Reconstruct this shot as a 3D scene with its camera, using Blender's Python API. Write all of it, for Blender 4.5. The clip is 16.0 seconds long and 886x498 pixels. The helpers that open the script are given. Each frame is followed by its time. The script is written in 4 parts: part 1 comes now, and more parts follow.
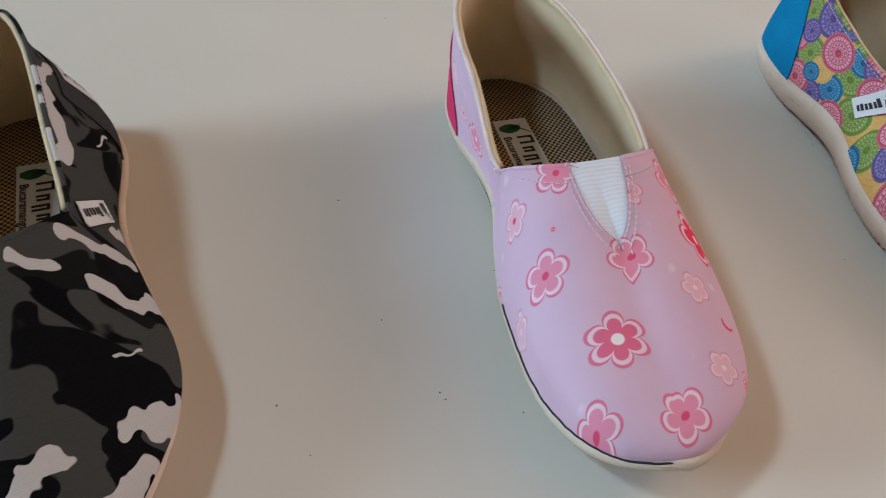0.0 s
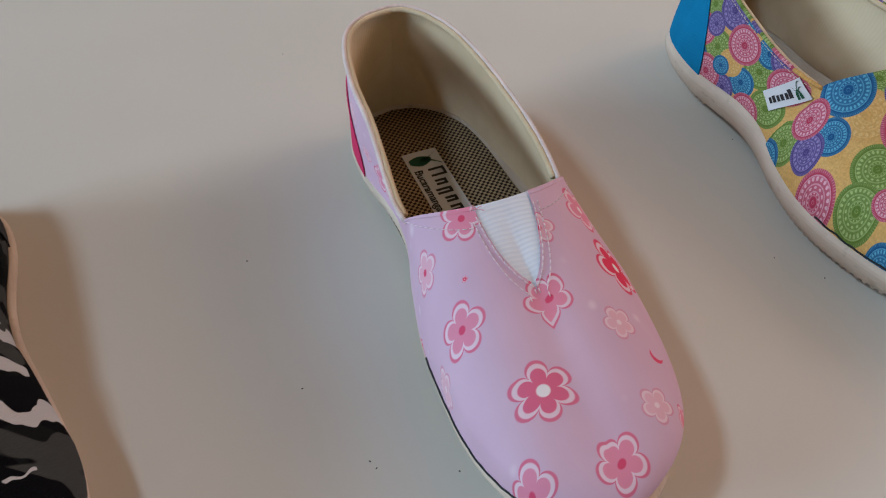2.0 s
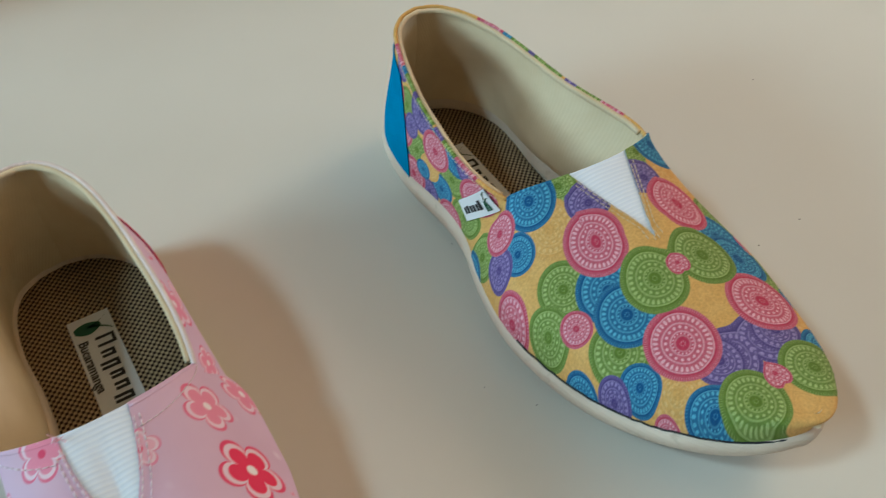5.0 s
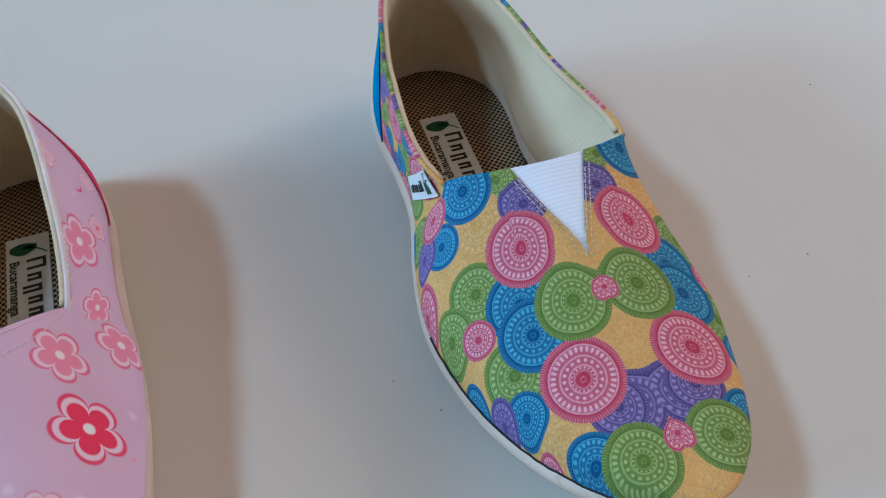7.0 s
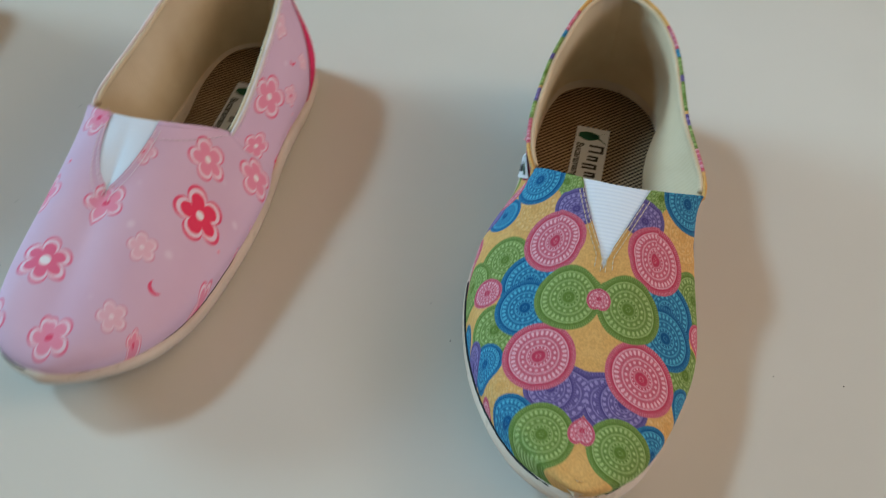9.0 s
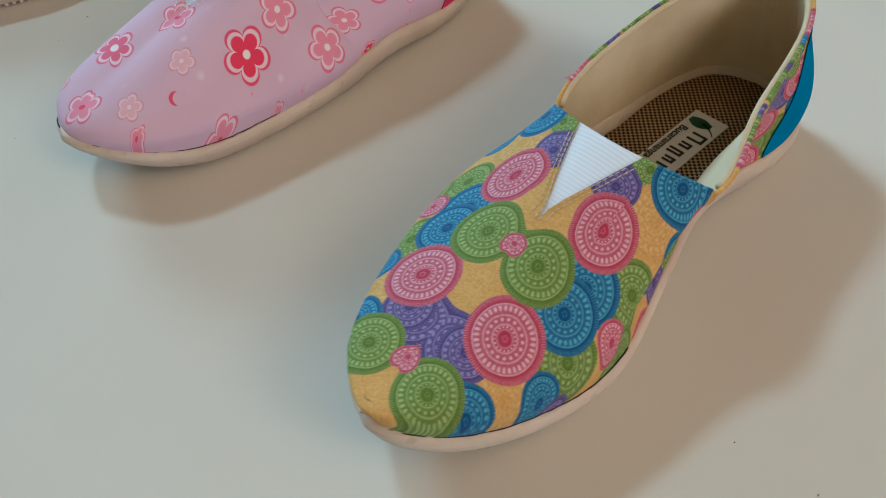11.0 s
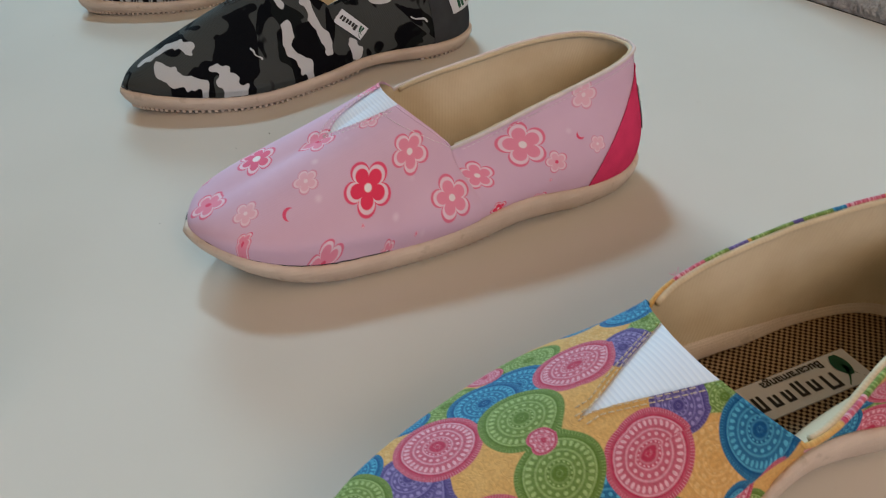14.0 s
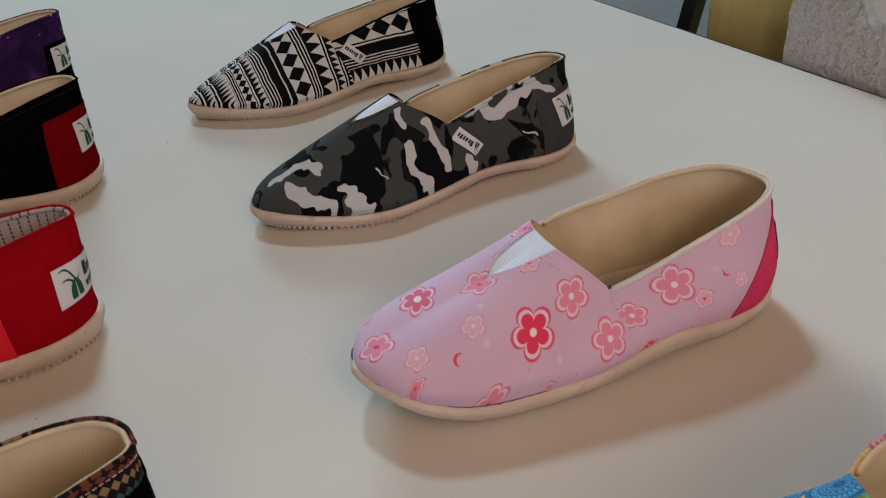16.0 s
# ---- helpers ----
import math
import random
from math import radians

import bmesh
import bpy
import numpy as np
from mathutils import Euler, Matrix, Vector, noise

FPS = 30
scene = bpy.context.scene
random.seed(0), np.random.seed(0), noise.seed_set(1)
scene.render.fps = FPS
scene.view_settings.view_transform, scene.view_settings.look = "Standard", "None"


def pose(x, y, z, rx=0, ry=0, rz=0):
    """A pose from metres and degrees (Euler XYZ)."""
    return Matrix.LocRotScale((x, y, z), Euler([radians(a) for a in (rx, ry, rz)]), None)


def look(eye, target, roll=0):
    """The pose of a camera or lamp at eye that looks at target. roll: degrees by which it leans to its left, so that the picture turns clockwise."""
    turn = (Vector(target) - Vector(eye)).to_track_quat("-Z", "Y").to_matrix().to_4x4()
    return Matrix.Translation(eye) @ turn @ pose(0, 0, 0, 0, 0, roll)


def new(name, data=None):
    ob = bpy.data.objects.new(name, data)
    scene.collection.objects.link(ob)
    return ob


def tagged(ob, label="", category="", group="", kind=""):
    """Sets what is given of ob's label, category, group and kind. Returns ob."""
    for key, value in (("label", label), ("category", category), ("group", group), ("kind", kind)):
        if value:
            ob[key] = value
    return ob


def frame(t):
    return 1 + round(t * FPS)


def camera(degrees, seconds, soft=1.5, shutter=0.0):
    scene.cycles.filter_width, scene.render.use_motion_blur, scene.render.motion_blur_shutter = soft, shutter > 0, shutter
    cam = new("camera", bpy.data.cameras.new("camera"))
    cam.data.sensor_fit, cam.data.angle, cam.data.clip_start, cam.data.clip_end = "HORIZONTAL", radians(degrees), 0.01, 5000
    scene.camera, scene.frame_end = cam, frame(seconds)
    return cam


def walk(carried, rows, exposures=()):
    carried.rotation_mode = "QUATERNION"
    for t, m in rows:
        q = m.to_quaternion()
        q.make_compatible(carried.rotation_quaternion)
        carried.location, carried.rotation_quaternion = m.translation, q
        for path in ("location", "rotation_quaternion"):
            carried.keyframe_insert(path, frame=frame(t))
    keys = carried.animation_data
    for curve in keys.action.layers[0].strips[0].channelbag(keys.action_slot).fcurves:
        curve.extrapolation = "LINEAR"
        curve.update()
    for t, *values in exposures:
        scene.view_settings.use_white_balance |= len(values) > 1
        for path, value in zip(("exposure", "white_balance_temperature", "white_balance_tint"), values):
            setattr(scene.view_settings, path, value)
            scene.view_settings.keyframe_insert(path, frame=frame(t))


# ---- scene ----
cam = camera(56.5, 16.0, 1.0, 0.4)
PATH = [
    (0, (-0.0441, -0.2160, 0.2745), (-0.1557, 1.0107, -1.0377), 5.1),
    (0.5, (-0.0351, -0.2106, 0.2763), (-0.1251, 1.0206, -1.0341), 4.0),
    (1, (-0.0333, -0.2034, 0.2781), (-0.0963, 1.0233, -1.0386), 2.3),
    (1.5, (-0.0333, -0.1944, 0.2799), (-0.0720, 1.0305, -1.0386), 1.4),
    (2, (-0.0279, -0.1854, 0.2781), (-0.0531, 1.0386, -1.0404), 1.0),
    (2.5, (-0.0189, -0.1773, 0.2799), (-0.0360, 1.0431, -1.0431), 0.3),
    (3, (-0.0036, -0.1683, 0.2790), (0.0054, 1.0512, -1.0449), -0.3),
    (3.5, (0.0153, -0.1593, 0.2817), (0.0558, 1.0602, -1.0422), -0.2),
    (4, (0.0432, -0.1485, 0.2835), (0.1296, 1.0773, -1.0323), 0.0),
    (4.5, (0.0657, -0.1332, 0.2862), (0.1917, 1.0935, -1.0251), -0.5),
    (5, (0.0792, -0.1179, 0.2898), (0.2277, 1.1142, -1.0152), -1.0),
    (5.2, (0.0891, -0.1134, 0.2916), (0.2448, 1.1196, -1.0107), -1.3),
    (7.3, (0.1638, -0.0900, 0.2790), (-0.0288, 1.0449, -1.1043), -2.1),
    (7.5, (0.1665, -0.0963, 0.2889), (-0.0567, 1.0404, -1.0890), -2.0),
    (8, (0.1719, -0.1206, 0.3033), (0.0054, 1.0215, -1.0782), 1.9),
    (8.5, (0.1854, -0.1206, 0.3060), (-0.1341, 1.0125, -1.0557), 4.5),
    (9, (0.2520, -0.1125, 0.3141), (-0.4014, 0.8397, -1.0665), 2.9),
    (9.2, (0.2745, -0.1080, 0.3186), (-0.4626, 0.7389, -1.0872), 1.1),
    (11.3, (0.3672, 0.0261, 0.2574), (-0.8118, 0.3267, -1.0692), -4.2),
    (11.5, (0.3708, 0.0423, 0.2511), (-0.8478, 0.3105, -1.0458), -3.6),
    (12, (0.3762, 0.0774, 0.2313), (-0.9270, 0.2601, -0.9963), -1.8),
    (12.5, (0.3699, 0.0846, 0.2169), (-1.0233, 0.1278, -0.9225), -1.8),
    (13, (0.3618, 0.0765, 0.2223), (-1.0629, 0.0846, -0.8775), -2.3),
    (13.5, (0.3600, 0.0711, 0.2358), (-1.0845, 0.0648, -0.8388), -3.2),
    (14, (0.3555, 0.0567, 0.2457), (-1.1007, 0.0459, -0.8118), -2.9),
    (14.5, (0.3510, 0.0432, 0.2565), (-1.1160, 0.0261, -0.7857), -3.0),
    (15, (0.3465, 0.0270, 0.2655), (-1.1313, 0.0036, -0.7614), -3.2),
    (15.5, (0.3420, 0.0063, 0.2808), (-1.1538, -0.0378, -0.7182), -3.7),
    (16, (0.3402, -0.0081, 0.2970), (-1.1700, -0.0603, -0.6813), -4.0),
]
EXPOSURES = [(0.0, -0.32, 6480, 20), (2.0, -0.48, 6450, 23), (3.0, -0.51, 6400, 20), (3.5, -0.52, 6100, 18), (4.2, -0.42, 6380, 9), (5.2, -0.24, 6350, 6), (7.3, -0.23, 5250, 15), (8.1, -0.28, 5300, 15), (8.5, -0.30, 5700, 15), (9.0, -0.28, 5880, 7), (11.5, -0.22, 5800, 5), (12.5, -0.20, 5720, 5), (13.0, -0.24, 5850, 8), (14.0, -0.27, 6030, 11), (15.0, -0.36, 6060, 12), (15.5, -0.39, 6120, 14), (16.0, -0.39, 6320, 18)]
walk(cam, [(t, look(e, g, r)) for t, e, g, r in PATH], EXPOSURES)

# ---- light ----
E1 = Vector((math.cos(radians(30.9)), math.sin(radians(30.9)), 0))    # along the table's back edge
E2 = Vector((-E1.y, E1.x, 0))                                          # towards the wall
EDGE = Vector((-0.4095, 0.3035, 0))                                       # back edge of the table, at the wall's end


def spot(a, b, z=0.0):
    """A place from metres along the table's back edge, metres towards the wall, and height."""
    return EDGE + E1 * a + E2 * b + Vector((0, 0, z))


world = bpy.data.worlds.new("world")
scene.world = world
world.use_nodes = True
wn = world.node_tree.nodes
sky = wn.new("ShaderNodeTexSky")
sky.sky_type, sky.sun_disc = "NISHITA", False
sky.sun_elevation, sky.sun_rotation = radians(40), radians(200)
world.node_tree.links.new(sky.outputs["Color"], wn["Background"].inputs["Color"])
wn["Background"].inputs["Strength"].default_value = 0.1


def area_light(name, eye, target, width, height, watts, colour):
    data = bpy.data.lights.new(name, "AREA")
    data.shape, data.size, data.size_y, data.energy, data.color = "RECTANGLE", width, height, watts, colour
    ob = new(name, data)
    ob.matrix_world = look(eye, target)
    return ob


def toward(azimuth, elevation, distance):
    """A place seen from the shoes in that direction."""
    a, e = radians(azimuth), radians(elevation)
    return Vector((math.cos(a) * math.cos(e), math.sin(a) * math.cos(e), math.sin(e))) * distance


MIDDLE = Vector((0.05, 0.0, 0.0))
area_light("window_daylight", toward(197, 20, 8.5), MIDDLE, 3.0, 1.8, 560, (0.56, 0.82, 0.94))
area_light("roof_light", toward(196, 53, 5.5), MIDDLE, 0.64, 0.55, 124, (0.56, 0.82, 0.94))
# added warm overhead fill that tints the shadows; no real source known
area_light("warm_fill", toward(15, 56, 2.0), MIDDLE, 1.5, 1.5, 8.5, (1.0, 0.56, 0.23))
area_light("side_window_daylight", toward(30, 36, 2.2), MIDDLE, 0.6, 0.6, 11, (1.0, 0.80, 0.62))
# added low cool fill to brighten the shoes' +x sides, from no known source
area_light("low_cool_fill", toward(0, 15, 2.4), MIDDLE, 0.65, 0.5, 11, (0.82, 0.86, 1.0))


# ---- materials ----
class Nodes:
    """A material under construction: short calls for nodes and links."""

    def __init__(self, name, rough=0.7, metal=0.0, spec=0.5):
        self.mat = bpy.data.materials.new(name)
        self.mat.use_nodes = True
        self.tree = self.mat.node_tree
        self.bsdf = self.tree.nodes["Principled BSDF"]
        self.bsdf.inputs["Roughness"].default_value = rough
        self.bsdf.inputs["Metallic"].default_value = metal
        self.bsdf.inputs["Specular IOR Level"].default_value = spec

    def node(self, kind):
        return self.tree.nodes.new(kind)

    def put(self, socket, value):
        if isinstance(value, bpy.types.NodeSocket):
            self.tree.links.new(value, socket)
        elif isinstance(value, (tuple, list)) and socket.type == "RGBA":
            socket.default_value = (*value[:3], 1)
        else:
            socket.default_value = value

    def math(self, op, a, b=0.0, c=0.0):
        n = self.node("ShaderNodeMath")
        n.operation = op
        for s, v in zip(n.inputs, (a, b, c)):
            self.put(s, v)
        return n.outputs[0]

    def vmath(self, op, a, b=(0, 0, 0)):
        n = self.node("ShaderNodeVectorMath")
        n.operation = op
        self.put(n.inputs[0], a)
        self.put(n.inputs[1], b)
        return n.outputs["Value"] if op in ("LENGTH", "DOT_PRODUCT", "DISTANCE") else n.outputs[0]

    def mix(self, fac, a, b):
        n = self.node("ShaderNodeMix")
        n.data_type = "RGBA"
        self.put(n.inputs[0], fac)
        self.put(n.inputs[6], a)
        self.put(n.inputs[7], b)
        return n.outputs[2]

    def uv(self):
        n = self.node("ShaderNodeUVMap")
        n.uv_map = "cloth"
        return n.outputs[0]

    def place(self):
        return self.node("ShaderNodeTexCoord").outputs["Object"]

    def noise(self, vec, scale, detail=3.0, rough=0.5, distort=0.0):
        n = self.node("ShaderNodeTexNoise")
        self.put(n.inputs["Vector"], vec)
        self.put(n.inputs["Scale"], scale)
        self.put(n.inputs["Detail"], detail)
        self.put(n.inputs["Roughness"], rough)
        self.put(n.inputs["Distortion"], distort)
        return n.outputs[0]

    def ramp(self, fac, *stops, hard=False):
        n = self.node("ShaderNodeValToRGB")
        if hard:
            n.color_ramp.interpolation = "CONSTANT"
        e = n.color_ramp.elements
        while len(e) < len(stops):
            e.new(0.5)
        for el, (p, c) in zip(e, stops):
            el.position, el.color = p, (*c, 1)
        self.put(n.inputs[0], fac)
        return n.outputs[0]

    def step(self, x, edge, soft):
        """0 below edge, 1 above it, over the width soft."""
        n = self.node("ShaderNodeMapRange")
        n.interpolation_type = "SMOOTHSTEP"
        self.put(n.inputs[0], x)
        if isinstance(edge, (int, float)):
            n.inputs[1].default_value, n.inputs[2].default_value = edge - soft, edge + soft
        else:
            self.put(n.inputs[1], self.math("SUBTRACT", edge, soft))
            self.put(n.inputs[2], self.math("ADD", edge, soft))
        return n.outputs[0]

    def bump(self, height, strength, distance):
        n = self.node("ShaderNodeBump")
        self.put(n.inputs["Height"], height)
        n.inputs["Strength"].default_value = strength
        n.inputs["Distance"].default_value = distance
        self.put(self.bsdf.inputs["Normal"], n.outputs[0])

    def weave(self, vec, pitch):
        """Relief of a plain weave with that pitch in metres."""
        sep = self.node("ShaderNodeSeparateXYZ")
        self.put(sep.inputs[0], vec)
        k = math.pi / pitch
        a = self.math("SINE", self.math("MULTIPLY", sep.outputs[0], k))
        b = self.math("SINE", self.math("MULTIPLY", sep.outputs[1], k))
        return self.math("MULTIPLY", a, b)

    def colour(self, value):
        self.put(self.bsdf.inputs["Base Color"], value)
        return self.mat


def plain(name, colour, rough=0.75, grain=0.12, scale=60.0, bump=0.0003, spec=0.4):
    """One colour with a fine mottling and slight relief."""
    m = Nodes(name, rough, 0, spec)
    p = m.place()
    n = m.math("ADD", m.math("MULTIPLY", m.noise(p, scale), 0.6), m.math("MULTIPLY", m.noise(p, scale * 9, 2), 0.4))
    lo = tuple(c * (1 - grain) for c in colour)
    hi = tuple(min(1, c * (1 + grain)) for c in colour)
    out = m.colour(m.ramp(n, (0.3, lo), (0.7, hi)))
    m.bump(m.noise(p, scale * 20, 2), 0.4, bump)
    return out


def cloth(name, colour, grain=0.08, pitch=0.0006, relief=0.35):
    """Plain-woven fabric of one colour."""
    m = Nodes(name, 0.95, 0, 0.01)
    u = m.uv()
    w = m.weave(u, pitch)
    n = m.noise(u, 90, 3)
    lo, hi = tuple(c * (1 - grain) for c in colour), tuple(min(1, c * (1 + grain)) for c in colour)
    out = m.colour(m.ramp(m.math("ADD", n, m.math("MULTIPLY", w, 0.12)), (0.3, lo), (0.7, hi)))
    m.bump(w, relief, 0.00025)
    return out


def socket(tree, name, kind, out=False):
    return tree.interface.new_socket(name, in_out="OUTPUT" if out else "INPUT", socket_type=kind)


class Group(Nodes):
    """A node group under construction."""

    def __init__(self, name, inputs):
        self.tree = bpy.data.node_groups.new(name, "ShaderNodeTree")
        for n, k in inputs:
            socket(self.tree, n, k)
        socket(self.tree, "Colour", "NodeSocketColor", True)
        self.inp = self.node("NodeGroupInput").outputs
        self.out = self.node("NodeGroupOutput").inputs

    def polar(self, sx=1.0, sy=1.0):
        """Distance and angle from the centre given by X and Y."""
        sep = self.node("ShaderNodeSeparateXYZ")
        self.put(sep.inputs[0], self.inp["Cloth"])
        dx = self.math("MULTIPLY", self.math("SUBTRACT", sep.outputs[0], self.inp["X"]), sx)
        dy = self.math("MULTIPLY", self.math("SUBTRACT", sep.outputs[1], self.inp["Y"]), sy)
        r = self.math("SQRT", self.math("ADD", self.math("MULTIPLY", dx, dx), self.math("MULTIPLY", dy, dy)))
        return r, self.math("ADD", self.math("ARCTAN2", dy, dx), self.inp["Turn"])


BASIC = [("Cloth", "NodeSocketVector"), ("Base", "NodeSocketColor"), ("X", "NodeSocketFloat"), ("Y", "NodeSocketFloat"), ("R", "NodeSocketFloat"), ("Turn", "NodeSocketFloat")]


def flower_group(lobes=2.5, sx=1.0, sy=1.0, dot=0.15):
    """A printed flower: rim, pale band, filled petals and a centre dot."""
    g = Group("flower", BASIC + [("Fill", "NodeSocketColor"), ("Rim", "NodeSocketColor"), ("Pale", "NodeSocketColor"), ("Centre", "NodeSocketColor")])
    r, a = g.polar(sx, sy)
    petal = g.math("POWER", g.math("ABSOLUTE", g.math("COSINE", g.math("MULTIPLY", a, lobes))), 0.6)
    shape = g.math("MULTIPLY", g.inp["R"], g.math("ADD", 0.58, g.math("MULTIPLY", petal, 0.42)))
    q = g.math("DIVIDE", r, shape)
    inside = g.math("DIVIDE", r, g.math("MULTIPLY", g.inp["R"], g.math("ADD", 0.5, g.math("MULTIPLY", petal, 0.5))))
    c = g.mix(g.math("SUBTRACT", 1, g.step(q, 1.0, 0.03)), g.inp["Base"], g.inp["Rim"])
    c = g.mix(g.math("SUBTRACT", 1, g.step(q, 0.88, 0.03)), c, g.inp["Pale"])
    c = g.mix(g.math("SUBTRACT", 1, g.step(inside, 0.73, 0.03)), c, g.inp["Fill"])
    c = g.mix(g.math("SUBTRACT", 1, g.step(g.math("DIVIDE", r, g.inp["R"]), dot, 0.03)), c, g.inp["Centre"])
    g.put(g.out[0], c)
    return g.tree


def mandala_group(sx, sy, dark, pale, count):
    """A printed lace disc: rings of dots, petals and lines in a light tone on a dark one."""
    g = Group("mandala", BASIC)
    r, a = g.polar(sx, sy)
    q = g.math("DIVIDE", r, g.inp["R"])
    wave = g.math("COSINE", g.math("MULTIPLY", a, float(count)))
    half = g.math("COSINE", g.math("MULTIPLY", a, count * 0.5))
    def tone(*stops):
        return g.ramp(q, *[(at, (v, v, v)) for at, v in stops])

    lines = tone((0.0, 0.05), (0.16, 0.06), (0.20, 0.45), (0.25, 0.1), (0.28, 0.2), (0.31, 0.8), (0.345, 0.25), (0.49, 0.22), (0.53, 0.75), (0.57, 0.2), (0.60, 0.24), (0.755, 0.3), (0.79, 0.8), (0.825, 0.02), (0.87, 0.16))
    outer = tone((0.0, 0), (0.585, 0), (0.66, 1), (0.72, 1), (0.785, 0))
    inner = tone((0.0, 0), (0.06, 0.5), (0.12, 0), (0.22, 0), (0.26, 0.9), (0.30, 0), (0.36, 0), (0.43, 1), (0.50, 0))
    lobes = g.math("MULTIPLY", outer, g.math("ADD", 0.55, g.math("MULTIPLY", wave, 0.45)))
    beads = g.math("MULTIPLY", inner, g.math("ADD", 0.5, g.math("MULTIPLY", half, 0.5)))
    light = g.math("MAXIMUM", lines, g.math("MULTIPLY", g.math("MAXIMUM", g.step(lobes, 0.42, 0.26), g.step(beads, 0.38, 0.28)), 0.92))
    rim = g.math("MULTIPLY", g.step(q, 0.90, 0.01), g.step(g.math("COSINE", g.math("MULTIPLY", a, count * 3.0)), 0.4, 0.3))
    light = g.math("MAXIMUM", light, g.math("MULTIPLY", rim, 0.45))
    c = g.mix(light, dark, pale)
    g.put(g.out[0], g.mix(g.math("SUBTRACT", 1, g.step(q, 1.0, 0.02)), g.inp["Base"], c))
    return g.tree


def crescent_group():
    g = Group("crescent", BASIC + [("Fill", "NodeSocketColor")])
    sep = g.node("ShaderNodeSeparateXYZ")
    g.put(sep.inputs[0], g.inp["Cloth"])
    dx, dy = g.math("SUBTRACT", sep.outputs[0], g.inp["X"]), g.math("SUBTRACT", sep.outputs[1], g.inp["Y"])
    ex = g.math("ADD", dx, g.math("MULTIPLY", g.inp["R"], 0.45))
    ey = g.math("SUBTRACT", dy, g.math("MULTIPLY", g.inp["R"], 0.35))
    near = [g.math("DIVIDE", g.math("SQRT", g.math("ADD", g.math("MULTIPLY", a, a), g.math("MULTIPLY", b, b))), g.inp["R"]) for a, b in ((dx, dy), (ex, ey))]
    v = g.math("MULTIPLY", g.math("SUBTRACT", 1, g.step(near[0], 1.0, 0.06)), g.step(near[1], 0.98, 0.06))
    g.put(g.out[0], g.mix(v, g.inp["Base"], g.inp["Fill"]))
    return g.tree


FLOWER, BIG_FLOWER, EDGE_FLOWER, CRESCENT = flower_group(), flower_group(3.0, 1.14, 0.9, 0.2), flower_group(2.5, 0.95, 2.0), crescent_group()


def stamp(m, tree, vec, base, x, y, r, turn, colours):
    n = m.node("ShaderNodeGroup")
    n.node_tree = tree
    m.put(n.inputs["Cloth"], vec)
    m.put(n.inputs["Base"], base)
    for key, v in (("X", x / 1000), ("Y", y / 1000), ("R", r / 1000), ("Turn", turn), *colours.items()):
        m.put(n.inputs[key], v)
    return n.outputs[0]


PINKS = {"Rim": (0.72, 0.17, 0.28), "Pale": (0.80, 0.60, 0.70)}
HOT_F = PINKS | {"Rim": (0.74, 0.08, 0.17), "Fill": (0.78, 0.05, 0.12), "Centre": (0.85, 0.8, 0.82)}
MID_F = PINKS | {"Fill": (0.77, 0.27, 0.39), "Centre": (0.72, 0.08, 0.17)}
EDGE_F = dict(MID_F)      # where the cloth turns under at the sole
MIDW_F = MID_F | {"Centre": (0.85, 0.75, 0.78)}
BIG_F = PINKS | {"Fill": (0.74, 0.15, 0.27), "Centre": (0.85, 0.8, 0.84)}
SMALL_F = {"Rim": (0.70, 0.25, 0.37), "Pale": (0.80, 0.60, 0.68), "Fill": (0.77, 0.42, 0.53), "Centre": (0.72, 0.08, 0.17)}
LIGHT_F = {"Rim": (0.68, 0.32, 0.44), "Pale": (0.80, 0.60, 0.68), "Fill": (0.77, 0.46, 0.56), "Centre": (0.84, 0.68, 0.74)}


def pink_print(name, rows):
    """Pale pink cloth with a scatter of flowers: rows of x, y, radius, turn and colours."""
    m = Nodes(name, 0.75, 0, 0.1)
    u = m.uv()
    c = m.ramp(m.noise(u, 26, 3), (0.3, (0.64, 0.43, 0.57)), (0.7, (0.685, 0.475, 0.615)))
    spots = m.node("ShaderNodeTexVoronoi")
    m.put(spots.inputs["Vector"], u)
    spots.inputs["Scale"].default_value = 55
    c = m.mix(m.math("MULTIPLY", m.math("SUBTRACT", 1, m.step(spots.outputs["Distance"], 0.09, 0.07)), 0.45), c, (0.86, 0.76, 0.82))
    for x, y, r, turn, colours in rows:
        tree = FLOWER if "Rim" in colours else CRESCENT
        c = stamp(m, BIG_FLOWER if colours is BIG_F else EDGE_FLOWER if colours is EDGE_F else tree, u, c, x, y, r, turn, colours)
    out = m.colour(c)
    w = m.weave(u, 0.0005)
    m.bump(m.math("ADD", m.math("MULTIPLY", w, 0.03), m.math("ADD", m.math("MULTIPLY", m.noise(u, 60, 3), 0.6), m.math("MULTIPLY", m.noise(m.vmath("MULTIPLY", u, (1, 0.6, 1)), 20, 2), 2.2))), 0.35, 0.001)
    return out


